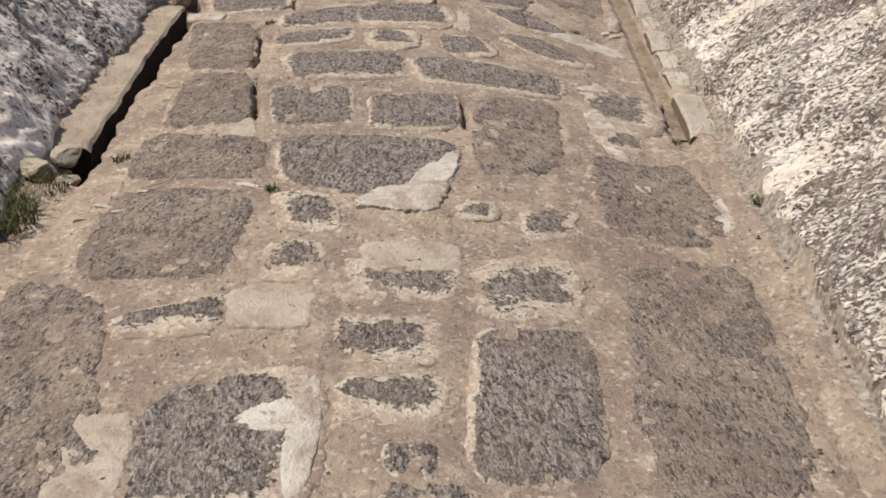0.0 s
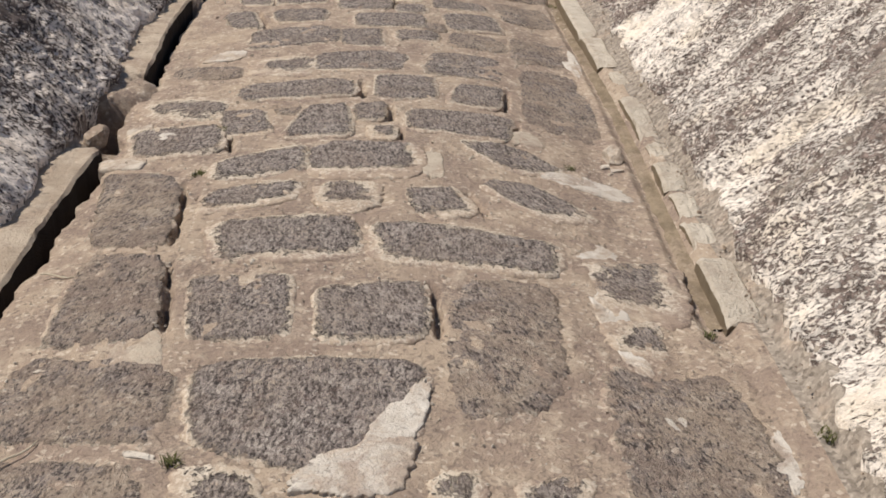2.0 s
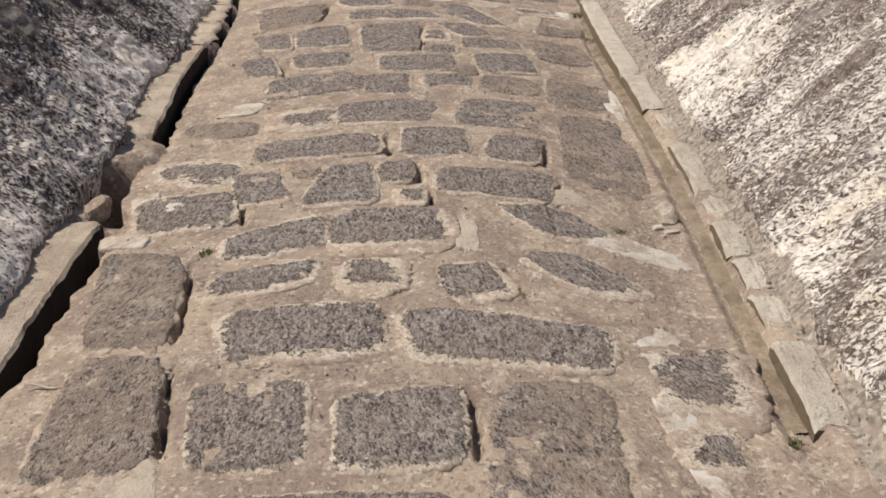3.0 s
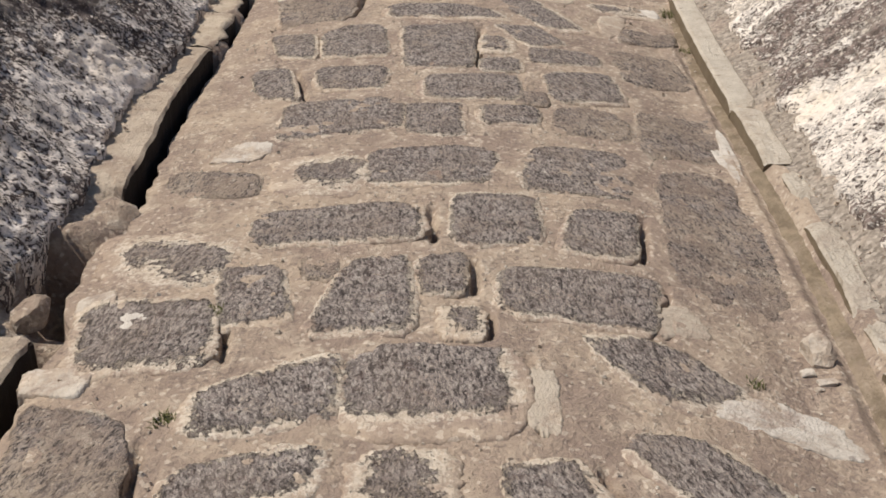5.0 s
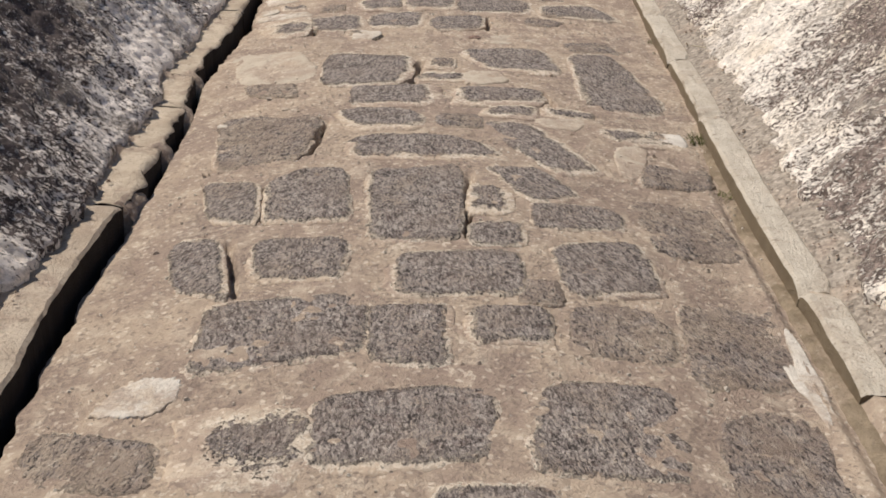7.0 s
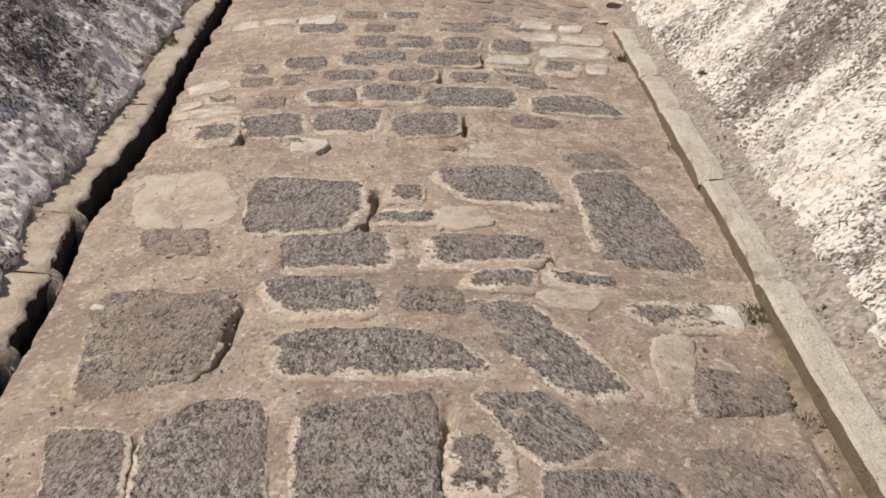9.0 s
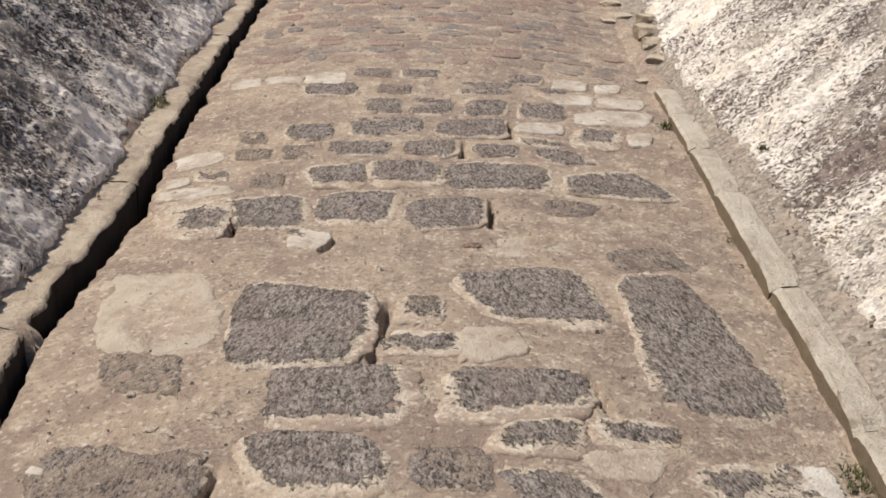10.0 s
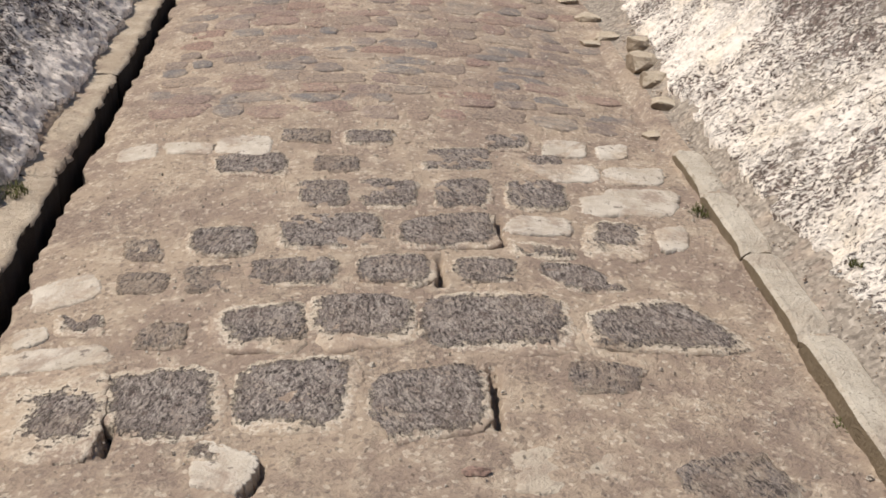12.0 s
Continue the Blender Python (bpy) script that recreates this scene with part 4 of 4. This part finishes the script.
# ---- kerbs ----
def kerb_piece(parent, y0, y1, inner, outer, top, bottom, seed, mat, chip=0.006, broken=(0.0, 0.0)):
    """One length of kerb with worn, chipped arrises; inner and outer follow the lane."""
    n = max(4, int((y1 - y0) / 0.022))
    verts, ring = [], 13
    for i in range(n + 1):
        y = y0 + (y1 - y0) * i / n
        a, b, t = inner(y), outer(y), top(y)
        out = 1 if b > a else -1
        end = min(y - y0, y1 - y)
        wear = (0.004 if mat is EARTH_KERB else 0.012) * max(0.0, 1 - end / 0.05)
        frayed = broken[0] * max(0.0, 1 - (y - y0) / 0.13) + broken[1] * max(0.0, 1 - (y1 - y) / 0.13)
        wear += 0.06 * frayed * frayed
        j = [noise.noise((y * 11 + seed, k * 1.7, seed)) * chip + noise.noise((y * 33, k * 2.9, seed)) * chip * 0.6 for k in range(12)]
        bite = chip * 2.5 * max(0.0, noise.noise((y * 6, 4.0, seed)) - 0.15)
        c = 0.010 + bite
        w = abs(b - a)
        sec = [(a + out * 0.004, t - bottom), (a + j[0], t - bottom * 0.45), (a + j[1], t - c - wear)]
        sec += [(a + out * (c + (w - 2 * c) * u) + j[2 + k] * 0.7, t + j[8 - k] * 0.55 - wear * (0.6 if 0 < k < 6 else 1.0)) for k, u in enumerate((0.0, 0.15, 0.32, 0.5, 0.68, 0.85, 1.0))]
        sec += [(b + j[9], t - c - wear), (b + j[10], t - bottom * 0.45), (b, t - bottom)]
        verts += [(x, y + 0.05 * frayed * noise.noise((x * 17, z * 17, seed)), z + 0.02 * frayed * noise.noise((x * 23, y * 30, seed))) for x, z in sec]
    faces = grid_faces(n + 1, ring)
    faces += [tuple(range(ring)), tuple(reversed(range(n * ring, (n + 1) * ring)))]
    ob = mesh_object("kerb_stone", verts, faces, mat, parent, smooth=mat is EARTH_KERB)
    for face in ob.data.polygons[-2:]:
        face.use_smooth = False
    bm = bmesh.new()
    bm.from_mesh(ob.data)
    bmesh.ops.recalc_face_normals(bm, faces=bm.faces)
    bm.to_mesh(ob.data)
    bm.free()
    return ob


kerb_right = tagged(new("kerb_right"), "line of pale tan kerb stones, the first ones broken", "kerb", kind="structure")
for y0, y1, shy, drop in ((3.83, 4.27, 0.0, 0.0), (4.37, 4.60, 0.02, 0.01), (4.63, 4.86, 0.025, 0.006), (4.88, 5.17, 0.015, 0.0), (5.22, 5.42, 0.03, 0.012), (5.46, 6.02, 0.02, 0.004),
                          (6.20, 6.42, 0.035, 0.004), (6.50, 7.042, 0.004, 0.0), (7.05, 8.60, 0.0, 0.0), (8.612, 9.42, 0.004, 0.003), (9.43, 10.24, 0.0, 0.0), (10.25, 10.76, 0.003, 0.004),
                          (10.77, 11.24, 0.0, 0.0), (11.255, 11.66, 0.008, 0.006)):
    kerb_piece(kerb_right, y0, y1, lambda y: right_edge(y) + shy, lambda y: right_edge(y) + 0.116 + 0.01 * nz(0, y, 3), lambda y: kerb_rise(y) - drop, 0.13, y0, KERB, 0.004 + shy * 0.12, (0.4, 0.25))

kerb_left = tagged(new("kerb_left"), "weathered concrete kerb beside a dark open drain", "kerb", kind="structure")
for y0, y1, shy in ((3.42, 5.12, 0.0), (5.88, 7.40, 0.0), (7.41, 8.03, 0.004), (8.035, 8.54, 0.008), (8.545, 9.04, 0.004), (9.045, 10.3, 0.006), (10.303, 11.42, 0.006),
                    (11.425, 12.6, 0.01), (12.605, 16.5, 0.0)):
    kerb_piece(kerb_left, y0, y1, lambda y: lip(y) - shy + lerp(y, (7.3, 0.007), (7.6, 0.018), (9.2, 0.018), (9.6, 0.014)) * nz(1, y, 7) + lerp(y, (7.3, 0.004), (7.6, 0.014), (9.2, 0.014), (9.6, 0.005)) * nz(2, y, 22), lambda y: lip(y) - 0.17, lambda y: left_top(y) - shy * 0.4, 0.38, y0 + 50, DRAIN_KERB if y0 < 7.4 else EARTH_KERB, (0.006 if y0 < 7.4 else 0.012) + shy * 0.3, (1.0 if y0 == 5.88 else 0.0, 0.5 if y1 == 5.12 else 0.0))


# ---- loose stones, grit and plants ----
def rock(name, x, y, size, squash, seed, mat, label, category="stone", sink=0.25, boxy=0.0, group=""):
    """A loose stone: a lump cut by a few flat faces."""
    rnd = random.Random(seed)
    bm = bmesh.new()
    bmesh.ops.create_icosphere(bm, subdivisions=3, radius=1.0)
    cuts = [(Vector((rnd.uniform(-1, 1), rnd.uniform(-1, 1), rnd.uniform(-0.6, 1))).normalized(), rnd.uniform(0.58, 0.85)) for _ in range(10)]
    if boxy:
        cuts += [(Vector(w), boxy) for w in ((1, 0, 0), (-1, 0, 0), (0, 1, 0), (0, -1, 0), (0, 0, 1))]
    for v in bm.verts:
        for n, d in cuts:
            over = v.co.dot(n) - d
            if over > 0:
                v.co -= n * over
        v.co *= 1 + 0.10 * noise.noise(v.co * 2.2 + Vector((seed, 0, 0))) + 0.04 * noise.noise(v.co * 7 + Vector((0, seed, 0)))
    bmesh.ops.scale(bm, vec=(size[0], size[1], squash), verts=bm.verts)
    me = bpy.data.meshes.new(name)
    bm.to_mesh(me)
    bm.free()
    me.materials.append(mat)
    ob = new(name, me)
    base = ground_at(x, y)
    ob.matrix_basis = pose(x, y, base + squash * (0.8 - 2 * sink), 0, 0, rnd.uniform(-25, 25))
    return tagged(ob, label, category, group)


def ground_at(x, y):
    if x > right_edge(y) + 0.10:
        return kerb_rise(y) - 0.01 + 0.07 * (x - right_edge(y) - 0.11) / 0.1
    if x < lip(y) - 0.02:
        return left_top(y) + (0.03 if x < lip(y) - 0.17 else 0.0)
    return gz(x, y)


rock("loose_stone", 0.94, 5.28, (0.055, 0.065), 0.055, 3, PALE_STONE, "rounded pale loose stone at the pavement edge")
for i, (x, y, sx, sy, sz) in enumerate(((0.93, 5.15, 0.045, 0.02, 0.015), (0.885, 5.19, 0.03, 0.02, 0.012), (0.97, 5.20, 0.025, 0.018, 0.012), (0.90, 5.12, 0.02, 0.014, 0.01))):
    rock("stone_chip", x, y, (sx, sy), sz, 20 + i, PALE_STONE, "flat pale stone chip lying on earth", "stone chip", 0.1, 0.62, group="chips by the loose stone")
for i, (x, y, sx, sy, sz) in enumerate(((-0.93, 2.93, 0.06, 0.012, 0.008), (-0.88, 2.89, 0.035, 0.014, 0.008), (-0.99, 2.86, 0.03, 0.012, 0.01), (-0.84, 3.02, 0.025, 0.015, 0.008), (-0.95, 3.2, 0.03, 0.02, 0.008),
                                        (-0.86, 3.42, 0.025, 0.012, 0.008), (-1.03, 8.33, 0.05, 0.022, 0.009), (-0.80, 8.48, 0.026, 0.022, 0.009), (-0.52, 3.03, 0.06, 0.015, 0.008), (-0.90, 8.66, 0.02, 0.012, 0.008))):
    rock("stone_chip", x, y, (sx, sy), sz, 40 + i, PALE_STONE, "pale sliver of stone lying on dry earth", "stone chip", 0.1, 0.62, group="pale chips on the lane")
for i, (x, y, sx, sy, sz) in enumerate(((-1.17, 3.33, 0.06, 0.07, 0.04), (-1.22, 3.20, 0.07, 0.06, 0.045), (-1.12, 3.16, 0.04, 0.05, 0.025), (-1.185, 5.24, 0.05, 0.08, 0.05))):
    rock("rubble_stone", x, y, (sx, sy), sz, 60 + i, SOIL if i > 2 else RUBBLE, "earth-covered rubble stone from the broken kerb", "rubble", 0.3 if i < 3 else 0.5, group="rubble of the broken kerb")
for i, (x, y, sx, sy, sz) in enumerate(((1.17, 12.78, 0.10, 0.09, 0.06), (1.15, 12.52, 0.07, 0.06, 0.06), (1.10, 13.40, 0.09, 0.10, 0.05), (1.06, 13.78, 0.08, 0.10, 0.05), (1.10, 13.14, 0.06, 0.06, 0.035),
                                        (1.02, 11.93, 0.06, 0.05, 0.03), (1.13, 12.22, 0.07, 0.08, 0.04), (1.20, 13.05, 0.08, 0.09, 0.05), (0.99, 13.30, 0.06, 0.06, 0.03), (1.00, 14.2, 0.08, 0.10, 0.045), (1.10, 11.80, 0.05, 0.07, 0.03))):
    rock("kerb_block", x - 0.05, y, (sx * 1.3, sy * 1.2), sz * 1.1, 90 + i, RUBBLE, "broken block of the old kerb, tan and mossy", "kerb block", 0.36, 0.66, "broken kerb blocks")
rock("brick_chip", 0.01, 9.61, (0.04, 0.02), 0.012, 7, COBBLE, "flat reddish chip lying on dry earth", "stone chip", 0.1)


def twig(x, y, length, turn):
    bm = bmesh.new()
    pts = [Vector(((i / 5 - 0.5) * length, 0.006 * math.sin(i * 1.3), 0.004 + 0.002 * math.cos(i))) for i in range(6)]
    rings = [[bm.verts.new(p + Vector((0, math.cos(a) * r, math.sin(a) * r))) for a in (0.5, 1.8, 3.0, 4.3, 5.5)] for p, r in zip(pts, (0.0015, 0.003, 0.0032, 0.003, 0.0025, 0.001))]
    for a, c in zip(rings, rings[1:]):
        for i in range(5):
            bm.faces.new((a[i], a[(i + 1) % 5], c[(i + 1) % 5], c[i]))
    me = bpy.data.meshes.new("twig")
    bm.to_mesh(me)
    bm.free()
    me.materials.append(TWIG)
    ob = new("twig", me)
    ob.matrix_basis = pose(x, y, ground_at(x, y) + 0.012, 0, 0, turn)
    return tagged(ob, "thin bleached twig lying on the ground", "twig")


twig(-0.97, 3.96, 0.11, -4)
twig(-0.80, 3.05, 0.13, 58)
twig(1.165, 9.46, 0.11, -4)


def grass_tuft(x, y, spread, tall, blades, seed, label="small tuft of grass rooted in a joint"):
    """Tapered bent blades, three lengths each, on bare earth."""
    rnd = random.Random(seed)
    verts, faces = [], []
    for _ in range(blades):
        a, r = rnd.uniform(0, 2 * math.pi), spread * math.sqrt(rnd.random())
        px, py = r * math.cos(a), r * math.sin(a)
        lean, h = rnd.uniform(0.3, 1.1), tall * rnd.uniform(0.45, 1.0)
        b = rnd.uniform(0, 2 * math.pi)
        wide = rnd.uniform(0.0012, 0.0028)
        start = len(verts)
        for k, (t, s) in enumerate(((0, 1.0), (0.4, 0.9), (0.75, 0.6), (1.0, 0.1))):
            cx, cy, cz = px + math.cos(b) * lean * h * t * t, py + math.sin(b) * lean * h * t * t, h * t * (1 - 0.3 * lean * t)
            for sgn in (-1, 1):
                verts.append((cx - math.sin(b) * wide * s * sgn, cy + math.cos(b) * wide * s * sgn, cz))
        faces += [(start + 2 * k, start + 2 * k + 1, start + 2 * k + 3, start + 2 * k + 2) for k in range(3)]
    ob = mesh_object("grass_tuft", verts, faces, GRASS)
    ob.matrix_basis = pose(x, y, ground_at(x, y) - 0.002)
    return tagged(ob, label, "grass", "tufts of grass")


grass_tuft(-1.23, 2.86, 0.12, 0.085, 420, 1, "dark clump of grass at the foot of the bank")
grass_tuft(-1.20, 3.10, 0.11, 0.04, 260, 2, "low dry grass at the foot of the bank")
for i, (x, y, r, h, k) in enumerate(((-0.44, 3.0, 0.022, 0.03, 60), (1.14, 3.25, 0.035, 0.03, 70), (1.20, 2.97, 0.05, 0.04, 90), (1.235, 10.48, 0.03, 0.03, 80), (-0.67, 5.18, 0.025, 0.025, 50), (0.72, 5.08, 0.03, 0.02, 40),
                                     (0.98, 8.47, 0.06, 0.04, 90), (-1.43, 7.57, 0.05, 0.035, 90), (-1.49, 11.26, 0.06, 0.045, 110), (-0.68, 4.71, 0.03, 0.025, 60), (0.40, 2.66, 0.035, 0.018, 50), (0.95, 11.15, 0.05, 0.035, 90),
                                     (1.0, 9.9, 0.04, 0.02, 60), (0.97, 3.78, 0.02, 0.02, 40), (-0.98, 3.30, 0.03, 0.03, 60), (0.99, 7.9, 0.05, 0.025, 50))):
    grass_tuft(x, y, r, h, k, 10 + i)


def scatter(name, amount, size, where, mat, label, category, seed):
    """Many small angular bits in one mesh."""
    rnd = random.Random(seed)
    verts, faces = [], []
    for _ in range(amount):
        x, y, z = where(rnd)
        s = rnd.uniform(*size) * (2.0 if rnd.random() < 0.06 else 1.0)
        a = rnd.uniform(0, 6.28)
        start = len(verts)
        for k in range(5):
            t = a + k * 1.2566 + rnd.uniform(-0.3, 0.3)
            q = s * rnd.uniform(0.7, 1.2)
            verts.append((x + q * math.cos(t), y + q * math.sin(t) * 0.75, z - s * 0.3))
        for k in range(3):
            t = a + k * 2.094 + rnd.uniform(-0.4, 0.4)
            verts.append((x + 0.55 * s * math.cos(t), y + 0.45 * s * math.sin(t), z + s * rnd.uniform(0.35, 0.7)))
        faces.append((start + 5, start + 6, start + 7))
        for k in range(5):
            faces.append((start + k, start + (k + 1) % 5, start + 5 + (k * 3 // 5)))
        faces += [(start + 2, start + 6, start + 5), (start + 4, start + 7, start + 6), (start, start + 5, start + 7)]
    ob = mesh_object(name, verts, faces, mat)
    return tagged(ob, label, category, kind="stuff")


def on_lane(rnd):
    y = 1.3 + 12.5 * rnd.random()
    x = lip(y) + 0.12 + (1.0 - lip(y) - 0.12) * rnd.random()
    return x, y, gz(x, y) + 0.006


def on_right_verge(rnd):
    y = 1.5 + 13 * rnd.random()
    x = right_foot(y) - 0.09 + 0.10 * rnd.random()
    if y < 3.8:
        x = 0.95 + 0.3 * rnd.random()
        return x, y, gz(1.0, y) + 0.012 + max(0, x - 1.05) * 0.5
    return x, y, ground_at(max(x, right_edge(y) + 0.12), y) + 0.006


def on_left_verge(rnd):
    y = 2.5 + 12 * rnd.random()
    x = lip(y) - 0.10 - 0.12 * rnd.random()
    return x, y, left_top(y) + 0.012 + max(0, lip(y) - 0.15 - x) * 0.5


scatter("grit", 5200, (0.0022, 0.0065), on_lane, PALE_STONE, "pale grit strewn over the lane", "gravel", 71)
scatter("gravel", 900, (0.002, 0.006), on_right_verge, SOIL, "loose gravel and crumbs below the bank", "gravel", 72)
scatter("crumbs", 800, (0.002, 0.007), on_left_verge, SOIL, "crumbled earth behind the kerb", "gravel", 73)
